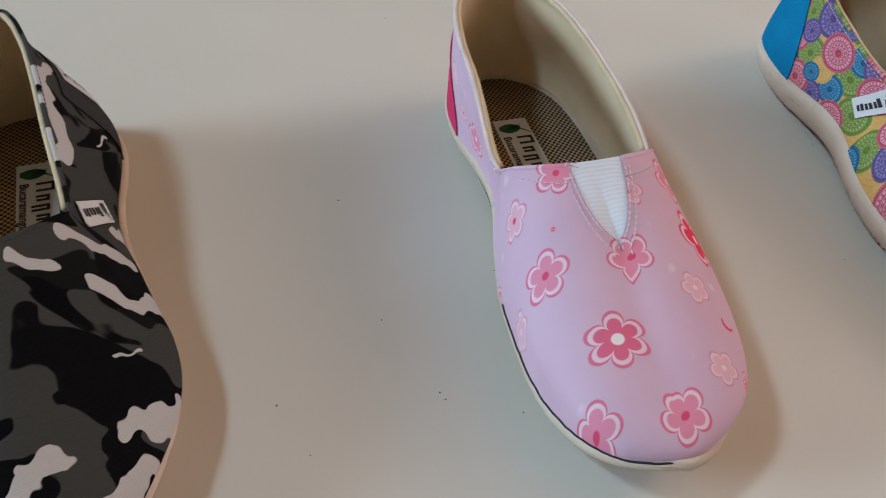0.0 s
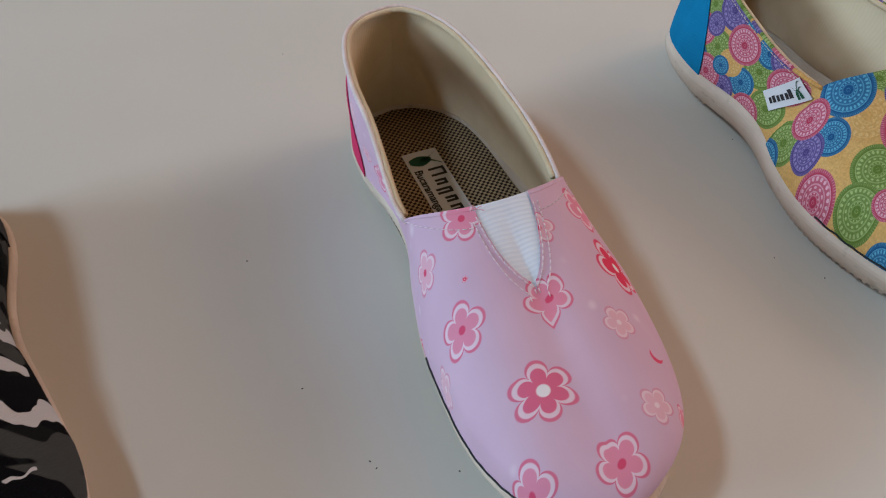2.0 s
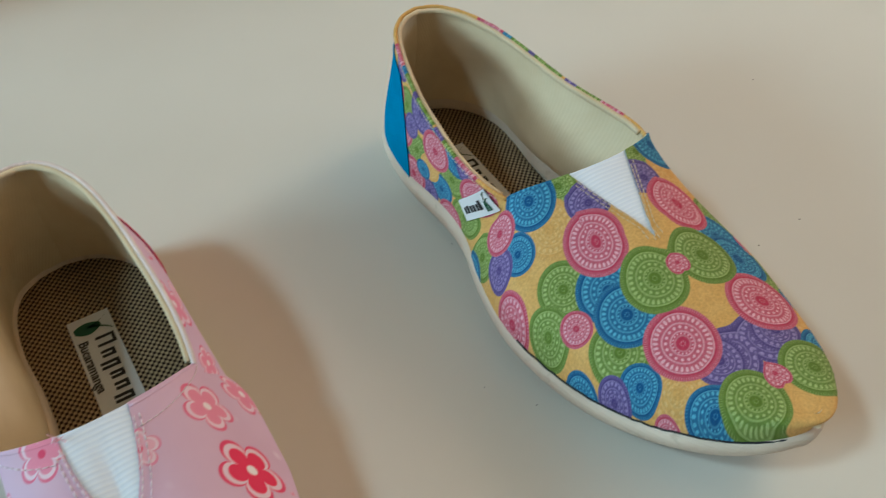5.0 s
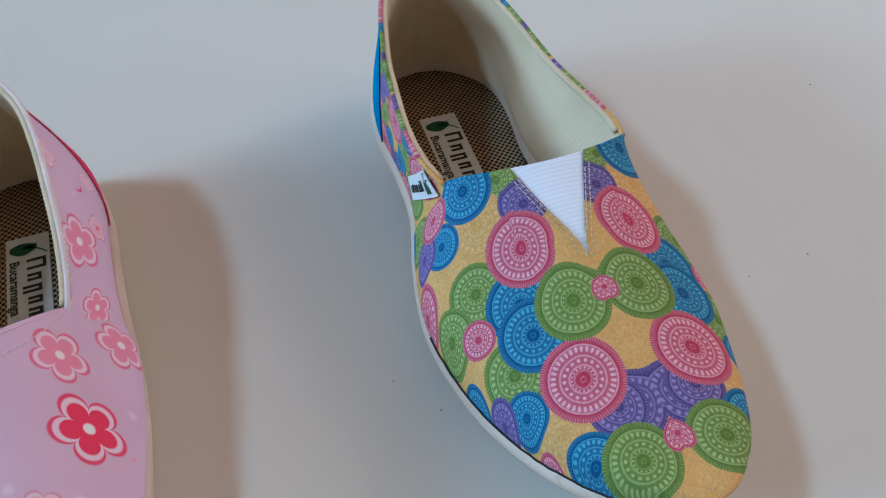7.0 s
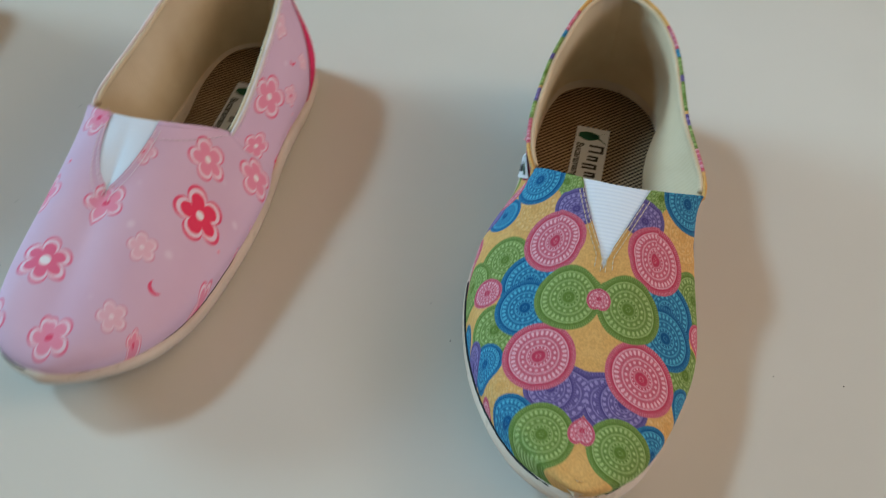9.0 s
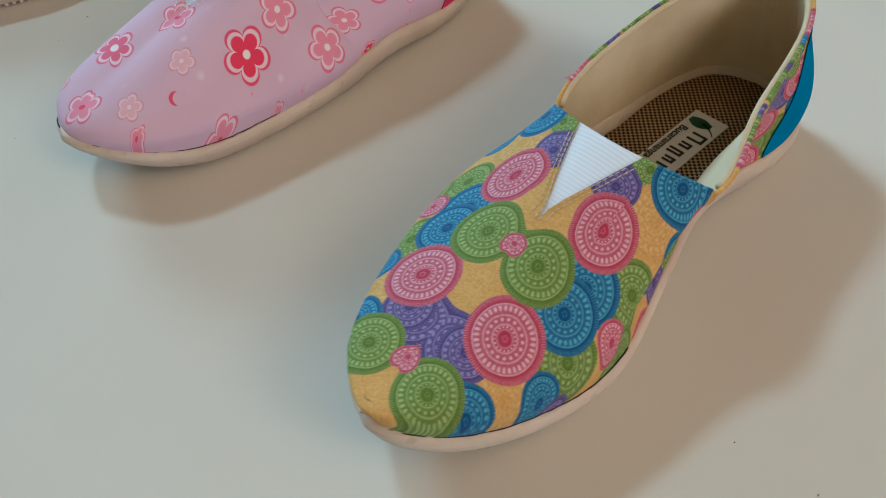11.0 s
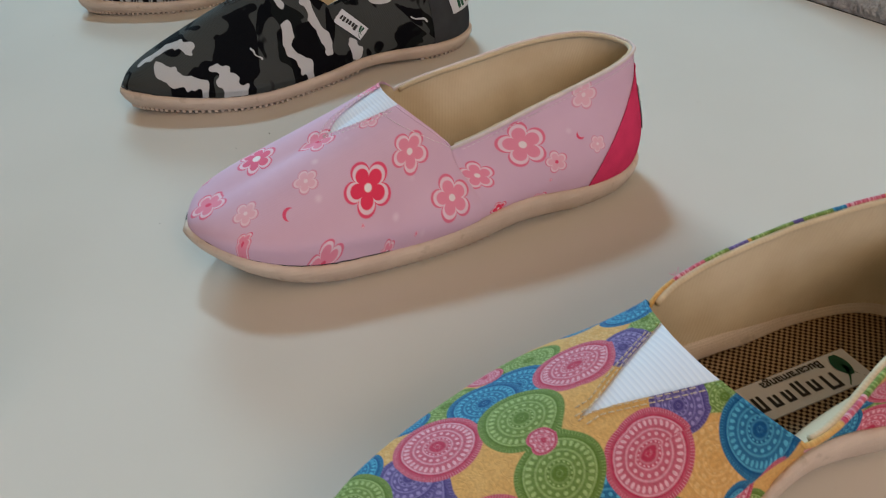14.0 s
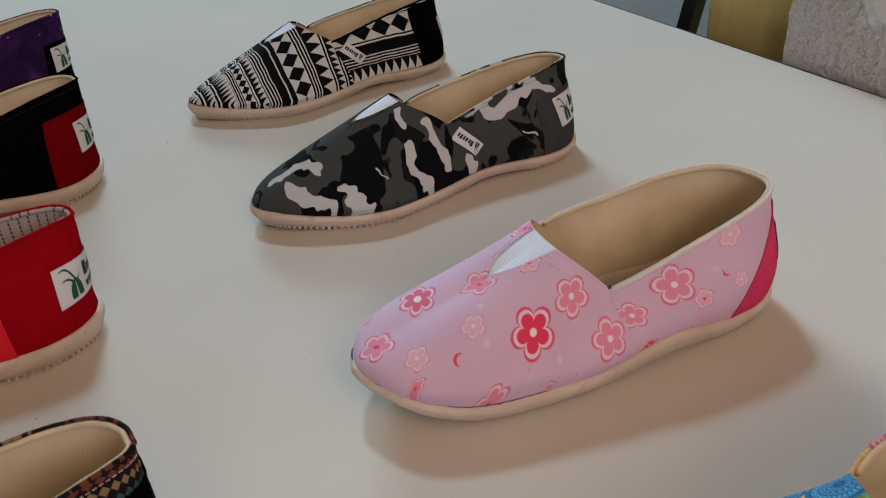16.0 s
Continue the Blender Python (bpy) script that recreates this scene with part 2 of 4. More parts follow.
DOT_F = {"Fill": (0.72, 0.08, 0.17)}
PINK = pink_print("pink_flower_vamp", [
    (231.6, -14.5, 12.6, 0.05, BIG_F), (188.5, 43.8, 13.0, -1.1, HOT_F), (196.1, -32.7, 10.2, -2.83, MID_F), (263, 2, 10.6, 0.2, MID_F),
    (200, 2.2, 9.4, 0.22, MID_F), (164.9, -39.9, 7.5, -2.77, SMALL_F), (162.5, 39.5, 10.3, -1.29, MIDW_F), (160.1, -17.4, 9.4, 1.29, MID_F),
    (258.6, -32.4, 10.5, -2.77, MID_F), (146.6, 66.1, 12.0, -1.08, MIDW_F), (219, 59.5, 10.5, 0.7, EDGE_F), (185, 72, 4, 1.5, MIDW_F), (171, -73, 6, -3.1, HOT_F),
    (174.4, 11.3, 7.2, -0.39, SMALL_F), (216, 26, 7.2, -1.0, LIGHT_F), (248.8, 24.7, 7.2, -1.2, LIGHT_F), (201.7, -52.4, 7.2, -2.54, LIGHT_F), (255, 36, 6, 0.4, EDGE_F),
    (229.8, 36.8, 3.2, 0.0, DOT_F), (181.1, -24.7, 1.2, 0, HOT_F), (196.7, 57.5, 1.0, 0, MID_F), (169.6, 73.7, 1.0, 0, MID_F)])
PINK_SIDE = pink_print("pink_flower_lateral_quarter", [
    (132.2, 44.4, 8.2, 2.04, MIDW_F), (105.1, 54.3, 13.2, 0.91, MIDW_F), (91.8, 39.8, 6.9, 1.0, SMALL_F), (65.8, 70.7, 8.5, 0.5, LIGHT_F), (73.8, 50.2, 2.4, 0.0, DOT_F),
    (65.3, 42.5, 5.4, 1.27, LIGHT_F), (126.9, 22, 5, -2.47, HOT_F), (101.4, 18, 5.5, 2.75, MID_F), (97, 30, 1.0, 0, MID_F)])
PINK_INNER = pink_print("pink_flower_medial_quarter", [(94.6, 34.4, 10.0, -1.8, MIDW_F), (77, 37.9, 5, -2.3, SMALL_F), (120, 58, 8, 0.4, LIGHT_F), (60, 52, 7, 1.0, LIGHT_F)])

ROSE_C = {"Dark": (0.435, 0.0108, 0.0582), "Light": (0.738, 0.436, 0.51)}
GREEN_C = {"Dark": (0.0894, 0.163, 0.0171), "Light": (0.36, 0.473, 0.179)}
BLUE_C = {"Dark": (0, 0.0574, 0.189), "Light": (0.10, 0.40, 0.58)}
VIOLET_C = {"Dark": (0.0582, 0.0388, 0.171), "Light": (0.303, 0.246, 0.492)}
AMBER_C = {"Dark": (0.586, 0.321, 0.0946), "Light": (0.681, 0.436, 0.179)}


def mandala_print(name, shape, layers, fold=False):
    m = Nodes(name, 0.72, 0, 0.18)
    u = m.uv()
    if fold:      # the print is the same on both sides of the ridge
        sep, both = m.node("ShaderNodeSeparateXYZ"), m.node("ShaderNodeCombineXYZ")
        m.put(sep.inputs[0], u)
        m.put(both.inputs[0], sep.outputs[0])
        m.put(both.inputs[1], m.math("ABSOLUTE", sep.outputs[1]))
        u = both.outputs[0]
    c = m.ramp(m.noise(u, 120, 3), (0.3, (0.61, 0.345, 0.105)), (0.7, (0.66, 0.40, 0.14)))
    turn = 0.0
    for colours, count, rows in layers:
        tree = mandala_group(*shape, colours["Dark"], colours["Light"], count)
        for x, y, r in rows:
            turn += 0.37
            c = stamp(m, tree, u, c, x, y, r, turn, {})
    fleck = m.ramp(m.noise(u, 850, 2), (0.35, (0.86, 0.86, 0.86)), (0.65, (1.06, 1.06, 1.06)))
    worn = m.node("ShaderNodeMix")
    worn.data_type, worn.blend_type = "RGBA", "MULTIPLY"
    m.put(worn.inputs[0], 1.0)
    m.put(worn.inputs[6], c)
    m.put(worn.inputs[7], fleck)
    out = m.colour(worn.outputs[2])
    swirl = m.math("SINE", m.math("MULTIPLY", m.noise(u, 120, 2, 0.5, 1.5), 40.0))
    m.bump(m.math("ADD", m.math("MULTIPLY", m.noise(u, 700, 3), 0.5), m.math("MULTIPLY", swirl, 0.2)), 0.35, 0.0005)
    return out


MULTI_DISCS = [
    (GREEN_C, 26, [(194, 46, 12.2), (158, 22, 8.5), (230, 43.5, 13.3), (145, 69, 11.6), (203, 63, 11.6)]),
    (AMBER_C, 20, [(170, 35.5, 13), (257, 36, 12.8)]),
    (BLUE_C, 30, [(207, 31.5, 14.2), (219.5, 31.5, 14), (154.5, 35.5, 12.5), (167, 53, 9.2), (245, 45.5, 8.8), (138, 82, 11)]),
    (VIOLET_C, 20, [(171, 15.5, 10), (162, 65, 9.8), (258, 9, 13), (256.5, 15, 11), (239, 57, 8)]),
    (ROSE_C, 22, [(150, 54, 10), (182, 75, 12.5), (210.5, 51.5, 7.4), (261, 48, 6), (286, 22, 6)]),
    (BLUE_C, 28, [(271.5, 30.5, 11.5), (226, 68, 9)]),
    (ROSE_C, 34, [(187.5, 22.5, 15), (242.5, 21.8, 15.6)]), (GREEN_C, 30, [(215, 13, 14.9), (276.8, 15.8, 13.8)]), (ROSE_C, 12, [(215, 0, 5), (273.5, 0, 5.6)])]
MULTI_SPLIT = 228      # the vamp's print in two parts, behind and before this length
MULTI = tuple(mandala_print(name, (1, 1), [(c, n, [d for d in rows if (d[0] - MULTI_SPLIT) * way < d[2] + 1]) for c, n, rows in MULTI_DISCS], True) for name, way in (("mandala_vamp_back", 1), ("mandala_vamp_front", -1)))
MULTI_INNER = mandala_print("mandala_medial_quarter", (1, 1), [
    (GREEN_C, 24, [(77, 44, 10.7), (108, 51, 10.7), (123, 36, 11.0), (60, 62, 9.8)]),
    (BLUE_C, 26, [(108, 64, 8.5), (102, 37, 9.3), (88, 72, 8.5), (66, 30, 8.5)]),
    (VIOLET_C, 18, [(76, 69, 11.7), (118, 66, 9.3), (92, 25, 8.5)]),
    (AMBER_C, 16, [(90, 42, 8.5)]),
    (ROSE_C, 26, [(92, 57, 11.7), (77, 26, 11.0), (112, 24, 10.4), (124, 54, 10.5), (62, 46, 9.8), (46, 60, 9.8)]), (BLUE_C, 22, [(52, 44, 8.5), (85, 36, 6.1)]), (VIOLET_C, 16, [(68, 54, 7.3), (48, 78, 8.5)])])
MULTI_SIDE = mandala_print("mandala_lateral_quarter", (1, 1), [
    (GREEN_C, 24, [(71, 33, 11.6), (83, 30, 9.2), (112, 36, 9.8), (50, 60, 8.5)]),
    (BLUE_C, 26, [(96, 42, 9.8), (54, 80, 8.5), (108, 52, 9.8), (118, 78, 8.5)]),
    (VIOLET_C, 18, [(70, 62, 12.8), (104, 64, 9.8), (120, 44, 8.5)]),
    (AMBER_C, 16, [(90, 60, 9.8)]),
    (ROSE_C, 26, [(58, 60, 11.5), (83, 45, 11.6), (87, 22, 11.0), (124, 62, 9.8), (42, 80, 8.5)]), (BLUE_C, 22, [(58, 45, 9.2), (100, 28, 8.5)]), (GREEN_C, 18, [(84, 72, 10.4), (112, 72, 8.5), (62, 72, 7.3)])])


def stroke_group():
    """Distance from a straight stroke between two places on the cloth, less its half-width."""
    g = Group("stroke", [("Cloth", "NodeSocketVector"), ("A", "NodeSocketVector"), ("B", "NodeSocketVector"), ("R", "NodeSocketFloat")])
    pa, ba = g.vmath("SUBTRACT", g.inp["Cloth"], g.inp["A"]), g.vmath("SUBTRACT", g.inp["B"], g.inp["A"])
    h = g.math("DIVIDE", g.vmath("DOT_PRODUCT", pa, ba), g.vmath("DOT_PRODUCT", ba, ba))
    h = g.math("MINIMUM", g.math("MAXIMUM", h, 0.0), 1.0)
    wide = g.node("ShaderNodeVectorMath")
    wide.operation = "SCALE"
    g.put(wide.inputs[0], ba)
    g.put(wide.inputs["Scale"], h)
    g.put(g.out[0], g.math("SUBTRACT", g.vmath("LENGTH", g.vmath("SUBTRACT", pa, wide.outputs[0])), g.inp["R"]))
    return g.tree


STROKE = stroke_group()


def camo_print(name, shift, strokes):
    """Grey, black and white camouflage; strokes are the white streaks: a half-width and a line of places."""
    m = Nodes(name, 0.85, 0, 0.04)
    sep = m.node("ShaderNodeSeparateXYZ")      # the blotches mirror on the ridge
    m.put(sep.inputs[0], m.uv())
    both = m.node("ShaderNodeCombineXYZ")
    m.put(both.inputs[0], m.math("MULTIPLY", sep.outputs[0], 1.15))
    m.put(both.inputs[1], m.math("MULTIPLY", m.math("ABSOLUTE", sep.outputs[1]), 0.72))
    u = m.vmath("ADD", both.outputs[0], shift)
    c = m.mix(m.step(m.noise(u, 27, 2, 0.5, 0.9), 0.46, 0.006), (0.004, 0.0045, 0.006), (0.009, 0.011, 0.011))
    c = m.mix(m.step(m.noise(m.vmath("ADD", u, (3, 1, 0)), 23, 2, 0.5, 0.9), 0.50, 0.006), c, (0.055, 0.060, 0.058))
    c = m.mix(m.step(m.noise(m.vmath("ADD", u, (7, 5, 0)), 30, 1.5, 0.5, 0.9), 0.57, 0.006), c, (0.005, 0.0055, 0.007))
    flat = m.node("ShaderNodeCombineXYZ")
    for k in (0, 1):
        sway = m.math("MULTIPLY", m.math("SUBTRACT", m.noise(m.vmath("ADD", m.uv(), (k * 4, 2, 0)), 70, 1.3), 0.5), 0.018)
        m.put(flat.inputs[k], m.math("ADD", sep.outputs[k], sway))
    near = 1.0
    for r, line in strokes:
        for p, q in zip(line, line[1:]):
            n = m.node("ShaderNodeGroup")
            n.node_tree = STROKE
            m.put(n.inputs["Cloth"], flat.outputs[0])
            n.inputs["A"].default_value, n.inputs["B"].default_value, n.inputs["R"].default_value = (p[0] / 1000, p[1] / 1000, 0), (q[0] / 1000, q[1] / 1000, 0), r * 1.15 / 1000
            near = m.math("MINIMUM", near, n.outputs[0])
    c = m.mix(m.math("SUBTRACT", 1, m.step(near, 0.0, 0.0002)), c, (0.52, 0.53, 0.54))
    out = m.colour(c)
    m.bump(m.weave(u, 0.0006), 0.3, 0.0003)
    return out


def bands_print(name, axis, rows):
    """Black and white bands: rows of start, end (mm), kind and pitch (mm) along one direction of the cloth."""
    m = Nodes(name, 0.85, 0, 0.04)
    sep = m.node("ShaderNodeSeparateXYZ")
    vec = m.uv()
    m.put(sep.inputs[0], vec)
    along, across = sep.outputs[axis], sep.outputs[1 - axis]
    along = m.math("ADD", along, m.math("MULTIPLY", m.math("SUBTRACT", m.noise(vec, 50, 1), 0.5), 0.002))
    value = 0.0
    for a, b, kind, pitch in rows:
        t = m.math("DIVIDE", m.math("SUBTRACT", along, a / 1000), (b - a) / 1000)
        tri = m.math("ABSOLUTE", m.math("SUBTRACT", m.math("MULTIPLY", m.math("FRACT", m.math("MULTIPLY", across, 1000 / pitch)), 2), 1))
        if kind == "lines":
            v = m.step(m.math("FRACT", m.math("DIVIDE", along, pitch / 1000)), 0.62, 0.04)
        elif kind == "teeth":
            v = m.step(m.math("SUBTRACT", tri, t), 0.0, 0.05)
        elif kind == "lozenge":
            v = m.step(m.math("ADD", tri, m.math("ABSOLUTE", m.math("SUBTRACT", m.math("MULTIPLY", t, 2), 1))), 1.0, 0.05)
        else:
            v = 1.0
        mask = m.math("MULTIPLY", m.math("GREATER_THAN", along, a / 1000), m.math("LESS_THAN", along, b / 1000))
        value = m.math("ADD", value, m.math("MULTIPLY", mask, v))
    out = m.colour(m.mix(value, (0.005, 0.005, 0.006), (0.58, 0.58, 0.57)))
    m.bump(m.weave(vec, 0.0006), 0.3, 0.0003)
    return out


def galaxy_print(name):
    m = Nodes(name, 0.75, 0, 0.06)
    u = m.uv()
    c = m.ramp(m.noise(u, 22, 4, 0.55, 0.8), (0.3, (0.006, 0.004, 0.016)), (0.5, (0.035, 0.010, 0.07)), (0.62, (0.10, 0.026, 0.16)), (0.75, (0.38, 0.26, 0.48)))
    stars = m.node("ShaderNodeTexVoronoi")
    m.put(stars.inputs["Vector"], u)
    stars.inputs["Scale"].default_value = 130
    c = m.mix(m.math("SUBTRACT", 1, m.step(stars.outputs["Distance"], 0.07, 0.04)), c, (0.7, 0.62, 0.78))
    return m.colour(c)


def ethnic_print(name):
    """Very dark cloth with rows of small gold, teal and rust points near the opening."""
    m = Nodes(name, 0.8, 0, 0.1)
    u = m.uv()
    sep = m.node("ShaderNodeSeparateXYZ")
    m.put(sep.inputs[0], u)
    c = m.ramp(m.noise(u, 60), (0.3, (0.007, 0.005, 0.006)), (0.7, (0.014, 0.008, 0.009)))
    for z0, z1, colour in ((80, 85, (0.22, 0.15, 0.08)), (74, 79, (0.03, 0.07, 0.085)), (86, 90, (0.14, 0.045, 0.028)), (68, 73, (0.20, 0.14, 0.08)), (60, 65, (0.05, 0.018, 0.012)), (46, 52, (0.035, 0.025, 0.018))):
        t = m.math("DIVIDE", m.math("SUBTRACT", sep.outputs[1], z0 / 1000), (z1 - z0) / 1000)
        tri = m.math("ABSOLUTE", m.math("SUBTRACT", m.math("MULTIPLY", m.math("FRACT", m.math("MULTIPLY", sep.outputs[0], 190)), 2), 1))
        v = m.step(m.math("ADD", tri, m.math("ABSOLUTE", m.math("SUBTRACT", m.math("MULTIPLY", t, 2), 1))), 0.95, 0.08)
        mask = m.math("MULTIPLY", m.math("GREATER_THAN", t, 0.0), m.math("LESS_THAN", t, 1.0))
        c = m.mix(m.math("MULTIPLY", mask, m.math("SUBTRACT", 1, v)), c, colour)
    return m.colour(c)


def insole_check(name):
    m = Nodes(name, 0.9, 0, 0.15)
    u = m.uv()
    w = m.weave(u, 0.0016)
    base = m.ramp(m.noise(u, 40), (0.3, (0.33, 0.235, 0.135)), (0.7, (0.42, 0.31, 0.19)))
    out = m.colour(m.mix(m.step(w, 0.02, 0.12), base, (0.026, 0.015, 0.011)))
    m.bump(w, 0.4, 0.0004)
    return out


def gore_rib(name):
    m = Nodes(name, 0.85, 0, 0.2)
    sep = m.node("ShaderNodeSeparateXYZ")
    m.put(sep.inputs[0], m.uv())
    w = m.math("SINE", m.math("MULTIPLY", sep.outputs[0], 2 * math.pi / 0.0018))
    out = m.colour(m.ramp(w, (0.0, (0.70, 0.77, 0.88)), (1.0, (0.76, 0.82, 0.91))))
    m.bump(w, 0.14, 0.0003)
    return out


def striped_lining(name):
    m = Nodes(name, 0.9, 0, 0.2)
    sep = m.node("ShaderNodeSeparateXYZ")
    m.put(sep.inputs[0], m.uv())
    line = m.step(m.math("FRACT", m.math("MULTIPLY", sep.outputs[0], 190)), 0.82, 0.04)
    dash = m.step(m.math("FRACT", m.math("MULTIPLY", sep.outputs[1], 330)), 0.3, 0.1)
    return m.colour(m.mix(m.math("MULTIPLY", line, dash), (0.40, 0.33, 0.31), (0.04, 0.03, 0.03)))


def sole_rubber(name):
    """Cream foam rubber: fine pitting, a cloth-like grain at the toe and faint grime."""
    m = Nodes(name, 0.62, 0, 0.35)
    p = m.place()
    n = m.noise(p, 40, 4)
    c = m.ramp(n, (0.3, (0.55, 0.45, 0.365)), (0.7, (0.66, 0.56, 0.465)))
    c = m.mix(m.math("MULTIPLY", m.step(m.noise(p, 130, 3), 0.66, 0.05), 0.35), c, (0.32, 0.25, 0.17))
    out = m.colour(c)
    sep = m.node("ShaderNodeSeparateXYZ")
    m.put(sep.inputs[0], p)
    ribs = m.math("SINE", m.math("MULTIPLY", m.math("ADD", sep.outputs[2], m.math("MULTIPLY", m.noise(p, 30, 2), 0.002)), 2 * math.pi / 0.0017))
    m.bump(m.math("ADD", m.noise(p, 900, 2), m.math("MULTIPLY", ribs, 0.28)), 0.5, 0.0004)
    return out


def lining_cloth(name):
    """Cream twill with soft creases."""
    m = Nodes(name, 0.88, 0, 0.2)
    u = m.uv()
    sep = m.node("ShaderNodeSeparateXYZ")
    m.put(sep.inputs[0], u)
    twill = m.math("SINE", m.math("MULTIPLY", m.math("ADD", sep.outputs[0], m.math("MULTIPLY", sep.outputs[1], 0.35)), 2 * math.pi / 0.0017))
    c = m.ramp(m.math("ADD", m.noise(u, 35, 4), m.math("MULTIPLY", twill, 0.025)), (0.3, (0.575, 0.455, 0.30)), (0.7, (0.675, 0.56, 0.395)))
    out = m.colour(c)
    m.bump(m.math("ADD", m.math("MULTIPLY", twill, 0.05), m.noise(m.vmath("MULTIPLY", u, (1.6, 0.5, 1)), 55, 3)), 0.5, 0.0012)
    return out


def laminate(name):
    """Matt cream table laminate with faint cloudiness and a few dark specks of dirt."""
    m = Nodes(name, 0.85, 0, 0.02)
    p = m.place()
    c = m.ramp(m.noise(p, 5, 4), (0.3, (0.592, 0.567, 0.512)), (0.7, (0.628, 0.603, 0.548)))
    out = m.colour(c)
    m.put(m.bsdf.inputs["Roughness"], m.ramp(m.noise(p, 14, 3), (0.3, (0.8, 0.8, 0.8)), (0.7, (0.92, 0.92, 0.92))))
    m.bump(m.noise(p, 240, 2), 0.15, 0.0001)
    return out


def old_plaster(name):
    """Lumpy old plaster under grey-white paint, with smoother patches where it was skimmed over."""
    m = Nodes(name, 0.8, 0, 0.3)
    p = m.place()
    sep = m.node("ShaderNodeSeparateXYZ")
    m.put(sep.inputs[0], p)
    edge = m.math("ADD", m.math("MULTIPLY", m.math("SUBTRACT", m.noise(p, 16, 4), 0.5), 0.08), m.math("MINIMUM", m.math("SUBTRACT", sep.outputs[0], 0.056), m.math("SUBTRACT", sep.outputs[2], 0.045)))
    skim = m.step(edge, 0.0, 0.004)
    lumps = m.math("ADD", m.noise(p, 420, 4, 0.65), m.math("MULTIPLY", m.noise(p, 130, 3), 0.8))
    # hollows between the lumps are coloured darker, crevice shade put into the paint
    rough = m.ramp(lumps, (0.6, (0.55, 0.55, 0.55)), (0.85, (0.70, 0.70, 0.70)), (1.0, (0.78, 0.78, 0.78)))
    out = m.colour(m.mix(skim, rough, m.ramp(m.noise(p, 12, 4), (0.3, (0.67, 0.67, 0.67)), (0.7, (0.74, 0.74, 0.74)))))
    n = m.node("ShaderNodeMix")
    m.put(n.inputs[0], skim)
    m.put(n.inputs[2], lumps)
    m.put(n.inputs[3], m.math("ADD", 1.5, m.math("MULTIPLY", m.noise(p, 20, 3), 0.15)))
    m.bump(n.outputs[0], 1.0, 0.005)
    return out


RUBBER = sole_rubber("cream_rubber")
LINING = lining_cloth("cream_lining")
GORE_W = gore_rib("white_elastic")
CAMO = camo_print("camo_vamp", (0.3, 0.1, 0), [
    (3.9, [(275, 1), (267, 6), (256, 7), (247, 12), (243, 22)]), (3.6, [(265, 19), (258, 33), (249, 44), (243, 54)]), (3.2, [(231, 46), (227, 58), (222, 66), (216, 73)]),
    (3.4, [(171, 49), (174, 62), (170, 74), (165, 85)]), (3.3, [(153, 39), (151, 50), (145, 58), (143.5, 71)]), (3.2, [(168, 20), (168, 29)]),
    (3.0, [(247, 8), (242, 20)]), (3.5, [(240, -24), (252, -18)]), (3, [(180, -30), (188, -42), (186, -55)]), (3.0, [(215, -40), (224, -52)]), (3.0, [(157, -30), (150, -48)]), (0.6, [(200, 52), (197, 58)])])
CAMO_SIDE = camo_print("camo_quarter", (0.9, 0.6, 0), [(3.4, [(110, 61), (100, 62), (90, 54), (78, 58), (63, 67), (57, 69)]), (0.7, [(74, 35), (70, 32)]), (3.0, [(40, 60), (52, 66)]), (3.0, [(126, 20), (121, 27)])])
ZEBRA = bands_print("geometric_vamp", 0, [(129, 134, "teeth", 4), (135.5, 137, "white", 4), (139, 147, "teeth", 6), (148.5, 150, "white", 4), (152, 166, "teeth", 12), (167, 177, "lines", 3.2), (178, 197, "lozenge", 17), (202, 203.5, "white", 4), (212, 222, "lines", 3), (223, 230, "teeth", 6.5), (231.5, 233, "white", 3), (234, 243, "lozenge", 9), (244, 250, "lines", 2.4), (250, 262, "teeth", 5), (263.5, 265, "white", 3), (267, 275, "teeth", 5), (276.5, 278, "white", 3), (280, 291, "teeth", 6)])
ZEBRA_SIDE = bands_print("geometric_quarter", 1, [(14, 27, "teeth", 8), (28, 37, "lines", 2.6), (46, 47.5, "white", 4), (49, 67, "lozenge", 19), (68, 80, "lines", 3)])
DARK_RED = cloth("dark_red_cloth", (0.15, 0.002, 0.004))
RED = cloth("red_cloth", (0.31, 0.003, 0.008))
BLACK = cloth("black_cloth", (0.002, 0.002, 0.0025))
PURPLE = galaxy_print("galaxy_cloth")
BROWN = ethnic_print("ethnic_cloth")
PINK_BIND = cloth("pale_binding_cloth", (0.70, 0.60, 0.58), 0.1, 0.0005, 0.2)
HOTPINK = cloth("hot_pink_cloth", (0.66, 0.05, 0.14))
BLUE = cloth("blue_cloth", (0.0, 0.19, 0.39))
GREY = cloth("grey_cloth", (0.05, 0.054, 0.058))
JUTE = insole_check("insole_check")
STRIPED = striped_lining("striped_lining")
TABLE = laminate("table_laminate")
PLASTER = old_plaster("rough_plaster")
FLOORM = plain("floor_concrete", (0.15, 0.14, 0.13), 0.6, 0.1, 4, 0.0003)
LABEL = plain("label_white", (0.63, 0.65, 0.68), 0.7, 0.04, 80, 0.0001)
INK = plain("label_ink", (0.02, 0.02, 0.022), 0.7, 0.05, 80, 0.0001)
LEAF = plain("label_green", (0.008, 0.075, 0.038), 0.7, 0.05, 80, 0.0001)


